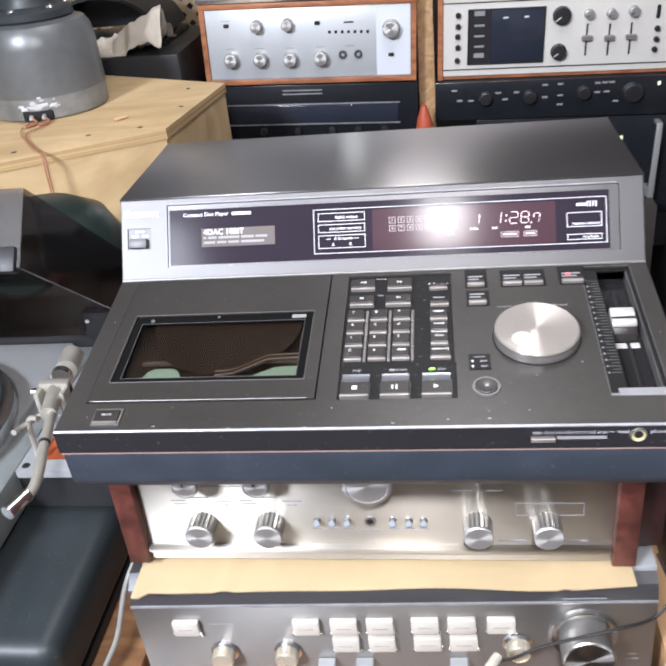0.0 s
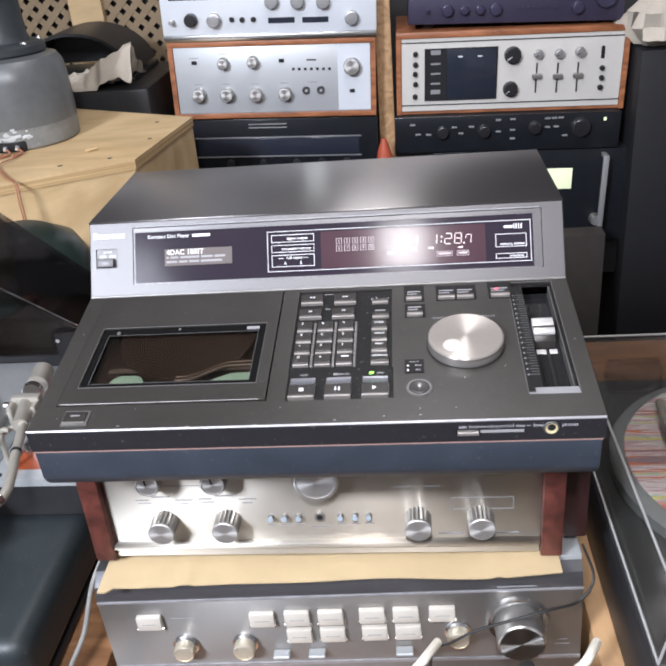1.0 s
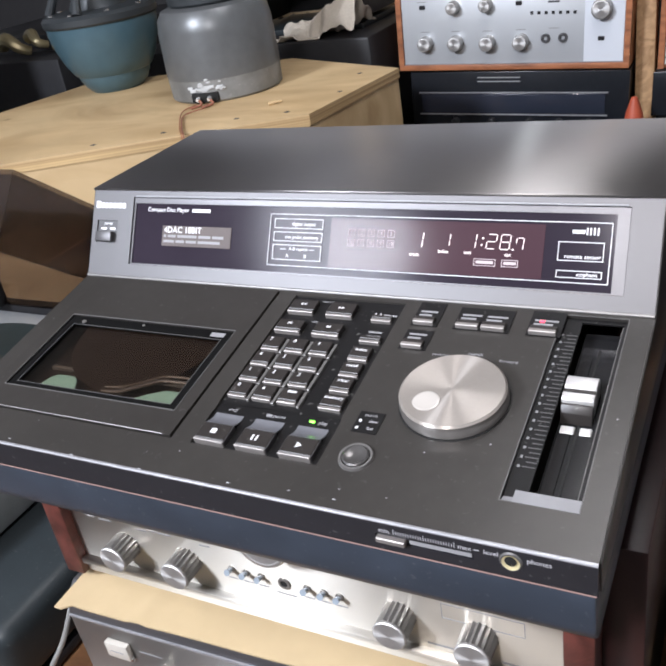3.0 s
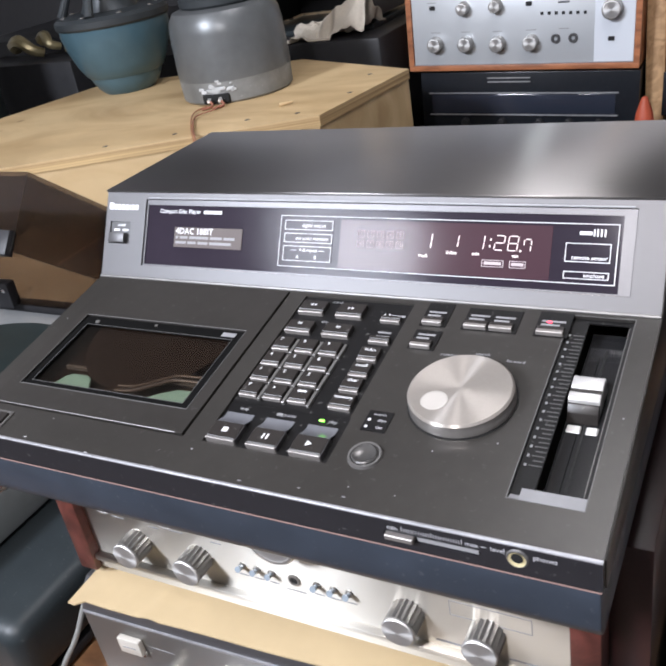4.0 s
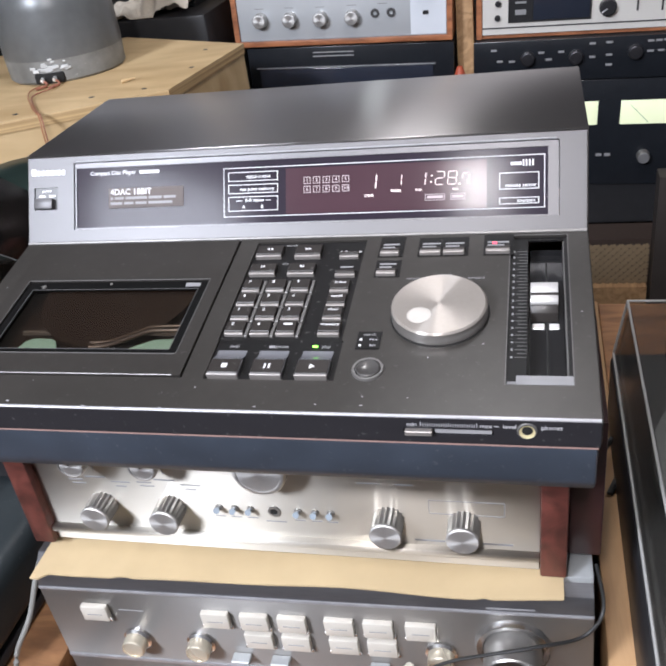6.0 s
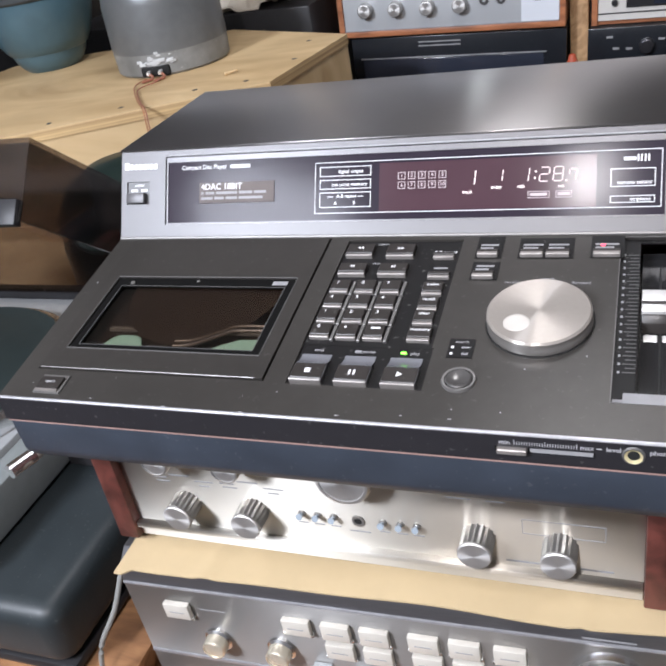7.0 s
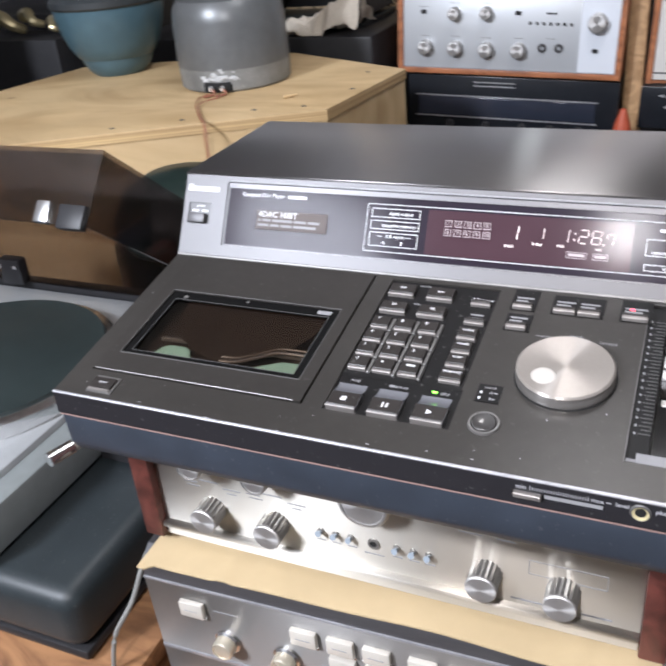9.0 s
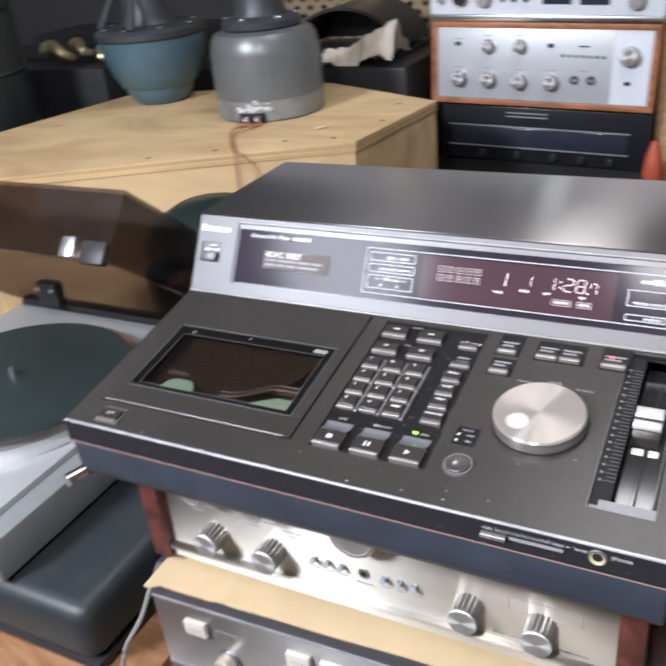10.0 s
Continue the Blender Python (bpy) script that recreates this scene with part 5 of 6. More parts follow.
def slab(outline_xy, z0, z1, bev=0.0):
    bm = bmesh.new()
    a = [bm.verts.new((x, y, z0)) for x, y in outline_xy]
    b = [bm.verts.new((x, y, z1)) for x, y in outline_xy]
    bm.faces.new(a)
    bm.faces.new(b)
    n = len(a)
    for i in range(n):
        bm.faces.new((a[i], a[(i + 1) % n], b[(i + 1) % n], b[i]))
    bmesh.ops.recalc_face_normals(bm, faces=bm.faces)
    if bev:
        bmesh.ops.bevel(bm, geom=list(bm.edges), offset=bev, segments=1, affect="EDGES")
    return bm


cx = sum(p[0] for p in OUT) / 6
cy = sum(p[1] for p in OUT) / 6
INS = [(cx + (x - cx) * 0.994, cy + (y - cy) * 0.994) for x, y in OUT]
CAB = thing("plywood_cabinet", "unpainted birch plywood speaker cabinet with knotty wedge-shaped top", "cabinet", (cx, cy, 0))
off = Matrix.Translation((-cx, -cy, 0))
b = slab(OUT, CT - 0.003, CT)
b.transform(off)
part("top_veneer", b, plywood, CAB, "knotty plywood top")
b = slab(OUT, CT - 0.018, CT - 0.003)
b.transform(off)
part("top_edge", b, ply_edge, CAB, "layered plywood edge")
b = slab(INS, 0.0, CT - 0.018)
b.transform(off)
part("body", b, plywood, CAB)
for x, y in ((-0.52, 0.87), (-0.44, 0.90), (-0.72, 0.74), (-0.62, 0.80), (-0.42, 1.15), (-0.40, 1.02)):
    part("screw_hole", lathe([(0, 0.0006), (0.004, 0.0004), (0.005, 0.0)], 14, off @ Matrix.Translation((x, y, CT))), driver_dark, CAB)
tagged(part("wood_chip", tube([(-0.500, 0.945, CT + 0.003), (-0.480, 0.958, CT + 0.005)], 0.004, 7, taper=0.002), plywood), "small pale splinter of wood lying on the cabinet", "wood chip")


def bolts(parent, r, z, n, m, ph=0.2):
    for i in range(n):
        a = ph + 2 * math.pi * i / n
        part("bolt", lathe([(0.0075, 0), (0.0075, 0.004), (0.005, 0.007), (0, 0.008)], 10, m @ Matrix.Translation((r * math.cos(a), r * math.sin(a), z))), alu, parent, "bright bolt head")


GD = thing("grey_horn_driver", "grey painted horn driver with scuffed base, standing on the plywood cabinet", "horn driver", (-0.668, 1.080, CT))
part("base_ring", lathe([(0, 0.0), (0.102, 0.0), (0.106, 0.004), (0.1075, 0.040)], 72), driver_worn, GD, "scuffed grey lower ring")
part("drum", lathe([(0.1075, 0.040), (0.1080, 0.046), (0.1065, 0.120), (0.103, 0.142), (0.094, 0.156), (0.080, 0.161), (0.0, 0.161)], 72), driver_grey, GD, "grey painted drum")
part("flange", lathe([(0, 0.161), (0.074, 0.161), (0.078, 0.165), (0.078, 0.176), (0.072, 0.181), (0.052, 0.184), (0, 0.184)], 64), driver_dark, GD, "dark grey bolted flange")
part("throat", lathe([(0.054, 0.184), (0.049, 0.195), (0.047, 0.265), (0.052, 0.278), (0.064, 0.282), (0.066, 0.290), (0.064, 0.296), (0, 0.296)], 56), driver_dark, GD, "dark grey throat")
bolts(GD, 0.066, 0.178, 6, Matrix.Identity(4), 0.5)
FA = math.atan2(-0.352 - 1.078, 0.238 + 0.668) - 0.36
TM = Matrix.Rotation(FA + math.pi / 2, 4, "Z")
part("terminal_recess", B(-0.030, 0.024, -0.1085, -0.095, 0.002, 0.020, 0.004, m=TM), hole_black, GD, "dark terminal recess")
random.seed(3)
for i in range(26):
    a, z = random.gauss(0, 0.016), 0.022 + abs(random.gauss(0, 0.006))
    s = random.uniform(0.002, 0.006)
    part("paint_chip", B(a - s, a + s, -0.1088 + a * a * 4.4, -0.100, z - s * 0.5, z + s * 0.5, 0.0008, 1, m=TM), chip_white, GD)
for dx in (-0.014, 0.008):
    part("terminal", lathe([(0.005, 0), (0.005, 0.012), (0.003, 0.016), (0, 0.016)], 14, TM @ Matrix.Translation((dx, -0.104, 0.010)) @ FRONT), alu, GD, "bright screw terminal")
    part("wire_end", tube([TM @ Vector((dx, -0.115, 0.010)), TM @ Vector((dx + 0.010, -0.128, 0.004)), TM @ Vector((dx - 0.004, -0.145, 0.003))], 0.0024, 8), wire_red, GD, "red wire end")
FX = thing("twisted_flex", "red and copper twisted wire running over the cabinet edge", "cable", (0, 0, 0))
g0 = Matrix.Translation((-0.668, 1.080, CT)) @ TM
for s in (-1, 1):
    q = [g0 @ Vector((-0.004 + s * 0.012, -0.125, 0.004)), g0 @ Vector((-0.006 + s * 0.018, -0.155, 0.004)), Vector((-0.640 + s * 0.004, 0.885, CT + 0.004)), Vector((-0.592 + s * 0.002, 0.812, CT + 0.003)), Vector((-0.556 + s * 0.002, 0.766, CT + 0.001)), Vector((-0.552 + s * 0.002, 0.757, CT - 0.05)), Vector((-0.552, 0.757, CT - 0.30))]
    part("wire", tube(q, 0.0012, 8), wire_copper if s < 0 else wire_red, FX)

BD = thing("blue_horn_driver", "blue painted bowl-shaped horn driver standing on the plywood cabinet", "horn driver", (-1.000, 1.155, CT))
part("bowl", lathe([(0, 0.0), (0.054, 0.0), (0.058, 0.004), (0.066, 0.012), (0.074, 0.026), (0.077, 0.036), (0.083, 0.040), (0.096, 0.062), (0.108, 0.095), (0.115, 0.125), (0.115, 0.140), (0, 0.140)], 72), driver_blue, BD, "blue painted bowl")
part("rim", lathe([(0, 0.140), (0.117, 0.140), (0.120, 0.144), (0.120, 0.155), (0.112, 0.162), (0.060, 0.166), (0, 0.166)], 72), driver_dark, BD, "dark bolted rim")
part("throat", lathe([(0.060, 0.166), (0.050, 0.185), (0.046, 0.30), (0.056, 0.31), (0, 0.31)], 48), driver_dark, BD, "dark throat")
bolts(BD, 0.098, 0.158, 8, Matrix.Identity(4), 0.1)
for a in (2.2, 3.6, 5.0):
    part("rib", tube([(0.105 * math.cos(a), 0.105 * math.sin(a), 0.162), (0.055 * math.cos(a), 0.055 * math.sin(a), 0.25)], 0.010, 10, taper=0.006), driver_dark, BD)
tagged(part("paper_tag", B(-0.856, -0.838, 1.235, 1.238, CT + 0.110, CT + 0.150, m=None), cloth_beige), "small white paper tag between the horn drivers", "tag")

# ---- stacked equipment behind ----
def stack_frame(x, y, z, roll):
    return (x, y, z), (0, roll, 0)


def to_local(org, roll):
    c, s = math.cos(radians(roll)), math.sin(radians(roll))

    def f(x, z):
        dx, dz = x - org[0], z - org[2]
        return dx * c - dz * s, dx * s + dz * c
    return f


R1 = 2.3
O1 = (-0.221, 1.430, 0.889)
L1 = to_local(O1, R1)
UA = thing("teak_amplifier", "silver-faced amplifier in a teak case with two rows of round knobs", "amplifier", O1, (0, R1, 0))
HW, HH = 0.236, 0.172
part("case_top", B(-HW, HW, -0.004, 0.30, HH - 0.011, HH, 0.001), teak, UA, "teak veneer case")
part("case_bottom", B(-HW, HW, -0.004, 0.30, 0.0, 0.011, 0.001), teak, UA)
for s in (-1, 1):
    part("case_side", B(s * HW - (0.011 if s > 0 else 0), s * HW + (0.011 if s < 0 else 0), -0.004, 0.30, 0.011, HH - 0.011), teak, UA)
part("front_panel", B(-HW + 0.012, HW - 0.012, 0.0, 0.008, 0.012, HH - 0.012, 0.0006), amp_pale, UA, "grained aluminium front panel")
part("bright_panel", B(0.150, HW - 0.0122, -0.0008, 0.004, 0.0124, HH - 0.0124), amp_white, UA)
part("panel_edge", B(-HW + 0.012, HW - 0.012, -0.001, 0.004, 0.0115, 0.0135), edge_metal, UA)
part("case_back", B(-HW + 0.011, HW - 0.011, 0.29, 0.30, 0.011, HH - 0.011), black_satin, UA)
for x, z, r in ((-0.326, 1.018, 0.0125), (-0.258, 1.017, 0.0125), (-0.034, 0.993, 0.0185), (-0.392, 0.951, 0.0150), (-0.326, 0.948, 0.0150), (-0.259, 0.944, 0.0150), (-0.191, 0.942, 0.0150)):
    lx, lz = L1(x, z)
    knob(UA, lx, 0, lz, r, 0.020, mark=None, body=knob_metal, cap=spun_face)
for x, z in ((-0.143, 0.945), (-0.109, 0.944)):
    lx, lz = L1(x, z)
    part("socket", lathe([(0.0035, 0.001), (0.0045, 0.004), (0.0085, 0.004), (0.0095, 0.0)], 28, Matrix.Translation((lx, 0, lz)) @ FRONT), bezel_grey, UA)
for x, z in ((-0.394, 1.023), (-0.193, 1.015), (-0.037, 0.938)):
    lx, lz = L1(x, z)
    part("rocker_switch", B(lx - 0.006, lx + 0.006, -0.003, 0.001, lz - 0.004, lz + 0.004, 0.001, 1), black_satin, UA, "black rocker switch")
for i in range(7):
    lx, lz = L1(-0.168 + i * 0.0138, 0.9945 - i * 0.0008)
    part("letter_bar", B(lx - 0.003, lx + 0.003, -0.0006, 0.001, lz - 0.003, lz + 0.003), black_satin, UA)
lx, lz = L1(-0.125, 1.012)
part("letter_bar", B(lx - 0.011, lx + 0.011, -0.0006, 0.001, lz - 0.0015, lz + 0.0015), black_satin, UA)
for i, (x, z) in enumerate(((-0.394, 1.033), (-0.326, 1.038), (-0.258, 1.036), (-0.392, 0.974), (-0.326, 0.971), (-0.259, 0.967), (-0.191, 0.965), (-0.126, 0.963))):
    lx, lz = L1(x, z)
    part("print_bar", B(lx - 0.010, lx + 0.010, -0.0004, 0.001, lz - 0.0006, lz + 0.0006), dim_print, UA)

UC = thing("white_receiver", "pale silver receiver with round knobs, standing on a teak amplifier", "receiver", (O1[0] + 0.006, O1[1], O1[2] + HH + 0.001), (0, R1, 0))
LC = to_local((O1[0] + 0.006, O1[1], O1[2] + HH + 0.001), R1)
part("case", B(-0.236, 0.236, 0.008, 0.32, 0.004, 0.160, 0.002), amp_white, UC)
part("front_panel", B(-0.240, 0.240, 0.0, 0.010, 0.014, 0.160, 0.001), amp_white, UC, "pale silver front panel")
part("foot_rail", B(-0.240, 0.240, -0.004, 0.02, 0.0, 0.013, 0.001), alu, UC, "bright lower rail")
for x, z, r, bd in ((-0.429, 1.114, 0.006, None), (-0.386, 1.115, 0.014, black_satin), (-0.334, 1.111, 0.015, None), (-0.028, 1.096, 0.015, None), (-0.201, 1.141, 0.015, None), (-0.144, 1.137, 0.015, None), (-0.088, 1.133, 0.015, None)):
    lx, lz = LC(x, z)
    knob(UC, lx, 0, lz, r, 0.016, body=bd or knob_metal, cap=bd or knob_cap, mark=None)
for x, z in ((-0.294, 1.110), (-0.271, 1.108), (-0.246, 1.107)):
    lx, lz = LC(x, z)
    part("push_button", lathe([(0.0055, 0.0), (0.0055, 0.006), (0.004, 0.008), (0, 0.008)], 18, Matrix.Translation((lx, 0, lz)) @ FRONT), black_satin, UC)
for x0, x1, z in ((-0.213, -0.154, 1.102), (-0.137, -0.079, 1.098)):
    a, lz = LC(x0, z)
    b2, _ = LC(x1, z)
    part("dark_label", B(a, b2, -0.0006, 0.002, lz - 0.006, lz + 0.006), screen_blue, UC)
a, lz = LC(-0.43, 1.170)
part("dial_window", B(a, a + 0.17, -0.0006, 0.002, lz - 0.012, lz + 0.030), screen_blue, UC, "dark dial window")

TU = thing("black_tuner", "glossy black tuner with a long dial window, below the teak amplifier", "tuner", (O1[0] + 0.01, O1[1], 0.765), (0, R1, 0))
LT = to_local((O1[0] + 0.01, O1[1], 0.765), R1)
part("case", B(-0.226, 0.222, 0.006, 0.30, 0.0, 0.118, 0.002), black_satin, TU)
part("front_panel", B(-0.228, 0.224, 0.0, 0.008, 0.0, 0.119, 0.001), stack_gloss, TU, "glossy black front panel")
part("dial_window", B(-0.205, 0.180, -0.003, 0.001, 0.034, 0.074, 0.001), screen_blue, TU, "dark dial window")
for z in (0.030, 0.0755):
    part("trim_line", B(-0.210, 0.185, -0.004, 0.001, z, z + 0.002), edge_metal, TU, "bright trim line")
for k, z in enumerate((0.098, 0.106)):
    part("print_bar", B(-0.08, 0.01, -0.0006, 0.001, z, z + 0.0025), dim_print, TU)
for x in (-0.13, -0.05, 0.03, 0.09, 0.15):
    knob(TU, x, 0, 0.016, 0.008, 0.012, body=black_satin, cap=black_satin, mark=None)
# tall dark support below the tuner
tagged(part("equipment_rack", B(-0.46, 0.02, 1.44, 1.78, 0.0, 0.764), black_satin), "black equipment rack carrying a tuner and amplifiers", "rack")

R2 = 1.7
O2 = (0.322, 1.470, 0.858)
L2 = to_local(O2, R2)
CU = thing("oscilloscope_unit", "cream-faced hi-fi unit with square screen in a wooden case", "hi-fi unit", O2, (0, R2, 0))
HW2, HH2 = 0.260, 0.184
part("case_top", B(-HW2, HW2, -0.004, 0.28, HH2 - 0.013, HH2, 0.001), teak, CU, "brown wooden case")
part("case_bottom", B(-HW2 + 0.011, HW2 - 0.011, 0.004, 0.28, 0.0, 0.006), teak, CU)
for s in (-1, 1):
    part("case_side", B(s * HW2 - (0.011 if s > 0 else 0), s * HW2 + (0.011 if s < 0 else 0), -0.004, 0.28, 0.0, HH2 - 0.013), teak, CU)
part("case_back", B(-HW2 + 0.011, HW2 - 0.011, 0.27, 0.28, 0.006, HH2 - 0.013), black_satin, CU)
part("front_panel", B(-HW2 + 0.012, HW2 - 0.012, 0.0, 0.008, 0.008, HH2 - 0.014), cream_face, CU, "cream silver front panel")
for z in (0.020, HH2 - 0.024):
    part("panel_line", B(-HW2 + 0.012, HW2 - 0.012, -0.001, 0.002, z, z + 0.0025), black_satin, CU)
(a, z1), (b2, z0) = L2(0.181, 1.007), L2(0.290, 0.893)
scr = part("screen", B(a, b2, -0.002, 0.002, z0, z1, 0.001), screen_blue, CU, "dark square screen")
part("screen_frame", plate(a - 0.050, b2 + 0.003, z0 - 0.003, z1 + 0.003, [(a, b2, z0, z1), (a - 0.047, a - 0.004, z0, z1)], 0.003, Matrix.Translation((0, -0.003, 0)) @ FRONT), black_satin, scr)
kb = part("mode_panel", B(a - 0.047, a - 0.004, -0.001, 0.002, z0, z1), black_satin, CU, "black mode panel")
for i in range(5):
    z = z0 + 0.012 + i * 0.022
    part("mode_mark", B(a - 0.036, a - 0.014, -0.0025, 0.0, z, z + (0.010 if i in (0, 4) else 0.004)), dim_print, kb)
for dx in (0.026, 0.070):
    part("screen_mark", B(a + dx, a + dx + 0.010, -0.003, 0.0, z1 - 0.018, z1 - 0.015), white_print, scr)
for x, z, r in ((0.329, 0.985, 0.0185), (0.325, 0.910, 0.0165), (0.386, 0.984, 0.010), (0.432, 0.982, 0.010), (0.478, 0.983, 0.011)):
    lx, lz = L2(x, z)
    knob(CU, lx, 0, lz, r, 0.014, body=black_satin if r > 0.012 else knob_metal, cap=black_satin if r > 0.012 else knob_cap, mark=2.2)
for x, z in ((0.110, 1.001), (0.109, 0.978), (0.108, 0.957), (0.108, 0.934), (0.106, 0.906), (0.529, 0.944), (0.529, 0.922), (0.527, 0.901)):
    lx, lz = L2(x, z)
    part("push_button", lathe([(0.0060, 0.0), (0.0060, 0.006), (0.0045, 0.009), (0, 0.009)], 18, Matrix.Translation((lx, 0, lz)) @ FRONT), black_satin, CU)
for x, z in ((0.383, 0.931), (0.430, 0.928), (0.475, 0.927)):
    lx, lz = L2(x, z)
    sl = part("slider_slot", B(lx - 0.0018, lx + 0.0018, -0.001, 0.001, lz - 0.033, lz + 0.033), hole_black, CU)
    part("slider_knob", B(lx - 0.011, lx + 0.011, -0.012, -0.001, lz - 0.001, lz + 0.010, 0.002, 1), knob_metal, sl, "metal slider knob")
lx, lz = L2(0.529, 0.978)
part("switch_plate", B(lx - 0.004, lx + 0.004, -0.001, 0.001, lz - 0.014, lz + 0.014, 0.002, 1), black_satin, CU)

PA = thing("mauve_amplifier", "mauve-black slim amplifier standing on the oscilloscope unit", "amplifier", (O2[0] + 0.010, O2[1] + 0.01, O2[2] + HH2 + 0.010), (0, R2 + 1.0, 0))
part("case", B(-0.235, 0.235, 0.006, 0.30, 0.0, 0.10, 0.002), purple_face, PA)
part("front_panel", B(-0.237, 0.237, 0.0, 0.008, 0.001, 0.10, 0.002), purple_face, PA, "mauve-black front panel")
for x, r in ((-0.195, 0.005), (-0.150, 0.013), (-0.112, 0.010), (-0.078, 0.010), (-0.043, 0.013), (0.136, 0.013), (0.195, 0.024)):
    knob(PA, x, 0, 0.030 if r < 0.02 else 0.052, r, 0.012, body=purple_knob, cap=purple_knob, mark=None)
for i in range(8):
    part("small_button", B(0.002 + i * 0.012, 0.008 + i * 0.012, -0.003, 0.001, 0.030, 0.034), purple_knob, PA)
for x in (-0.19, 0.19):
    part("foot", lathe([(0, -0.010), (0.014, -0.010), (0.016, 0.001)], 20, Matrix.Translation((x, 0.04, 0))), black_satin, PA)

BA = thing("black_preamplifier", "black amplifier with a row of dark knobs under the oscilloscope unit", "amplifier", (0.314, 1.45, 0.772), (0, R2, 0))
LB = to_local((0.314, 1.45, 0.772), R2)
part("case", B(-0.258, 0.258, 0.006, 0.30, 0.0, 0.084, 0.002), black_satin, BA)
part("front_panel", B(-0.260, 0.260, 0.0, 0.008, 0.0, 0.084, 0.001), stack_gloss, BA, "glossy black front panel")
for x, z, r in ((0.167, 0.824, 0.014), (0.264, 0.821, 0.014), (0.381, 0.823, 0.014), (0.485, 0.817, 0.021)):
    lx, lz = LB(x, z)
    knob(BA, lx, 0, lz, r, 0.014, body=mat("dark metal knob", (0.10, 0.10, 0.11), 0.3, 0.8), cap=mat("dark metal cap", (0.08, 0.08, 0.09), 0.3, 0.8), mark=None)
random.seed(11)
for x, z in ((0.098, 0.845), (0.110, 0.822), (0.135, 0.820), (0.195, 0.834), (0.21, 0.819), (0.235, 0.833), (0.297, 0.845), (0.297, 0.818), (0.330, 0.845), (0.330, 0.820), (0.330, 0.800), (0.41, 0.842), (0.425, 0.842), (0.44, 0.842), (0.41, 0.822), (0.43, 0.822), (0.45, 0.800)):
    lx, lz = LB(x, z)
    part("print_bar", B(lx - 0.006, lx + 0.006, -0.0015, 0.001, lz - 0.002, lz + 0.002), dim_print, BA)
lx, lz = LB(0.540, 0.833)
part("power_light", B(lx - 0.003, lx + 0.003, -0.002, 0.001, lz - 0.004, lz + 0.004), meter_glow, BA)

MA = thing("meter_power_amplifier", "black power amplifier with two pale lit meters and metal handles", "power amplifier", (0.380, 1.452, 0.535), (0, R2, 0))
part("case", B(-0.215, 0.215, 0.006, 0.34, 0.0, 0.232, 0.002), black_satin, MA)
part("front_panel", B(-0.240, 0.240, 0.0, 0.008, 0.0, 0.232, 0.001), stack_gloss, MA, "glossy black front panel")
for x0, x1 in ((-0.190, -0.072), (-0.026, 0.088)):
    mt = part("meter", B(x0, x1, -0.002, 0.002, 0.136, 0.187, 0.001), meter_glow, MA, "pale lit meter")
    part("needle", tube([((x0 + x1) / 2, -0.003, 0.140), (x0 + 0.02, -0.003, 0.178)], 0.0006, 6), dim_print, mt)
knob(MA, 0.028, 0, 0.066, 0.013, 0.020, mark=None)
knob(MA, 0.150, 0, 0.060, 0.013, 0.020, mark=None)
for x in (-0.07, -0.052):
    part("print_bar", B(x, x + 0.012, -0.0015, 0.001, 0.066, 0.072), dim_print, MA)
grip = mat("brushed grey handle bar", (0.34, 0.345, 0.35), 0.4, 0.35)
hd = part("handle", B(0.150, 0.163, -0.036, -0.028, 0.048, 0.224, 0.002), grip, MA, "bright flat metal handle")
for z0 in (0.048, 0.216):
    part("handle_arm", B(0.151, 0.162, -0.030, 0.0, z0, z0 + 0.008, 0.001), grip, hd)
tagged(part("equipment_rack", B(0.10, 0.66, 1.46, 1.82, 0.44, 0.534), black_satin), "dark rack shelf carrying black hi-fi equipment", "rack")

# pale post between the stacks and the orange thing at its foot
tagged(part("wooden_post", B(0.020, 0.056, 1.475, 1.52, 0.0, 1.50, 0.002), pale_wood), "pale wooden post between two equipment stacks", "post", kind="structure")
tagged(part("orange_bag", lathe([(0, 0.0), (0.016, 0.0), (0.021, 0.03), (0.016, 0.065), (0.006, 0.095), (0, 0.098)], 20, Matrix.Translation((0.030, 1.40, 0.735))), orange_thing), "orange-red plastic bag hanging by the wooden post", "bag")

# cane-fronted speaker low on the right
CS = thing("cane_speaker", "low wooden speaker with a woven cane front", "speaker", (0.395, 1.36, 0.0))
part("cabinet", B(-0.145, 0.135, 0.01, 0.09, 0.0, 0.44), mat("dark stained wood", (0.050, 0.034, 0.028), 0.5, 0.0, 0.3, 30, (14, 3, 14)), CS)
part("plinth", B(-0.120, 0.03, -0.02, 0.01, 0.26, 0.335), pale_wood, CS)


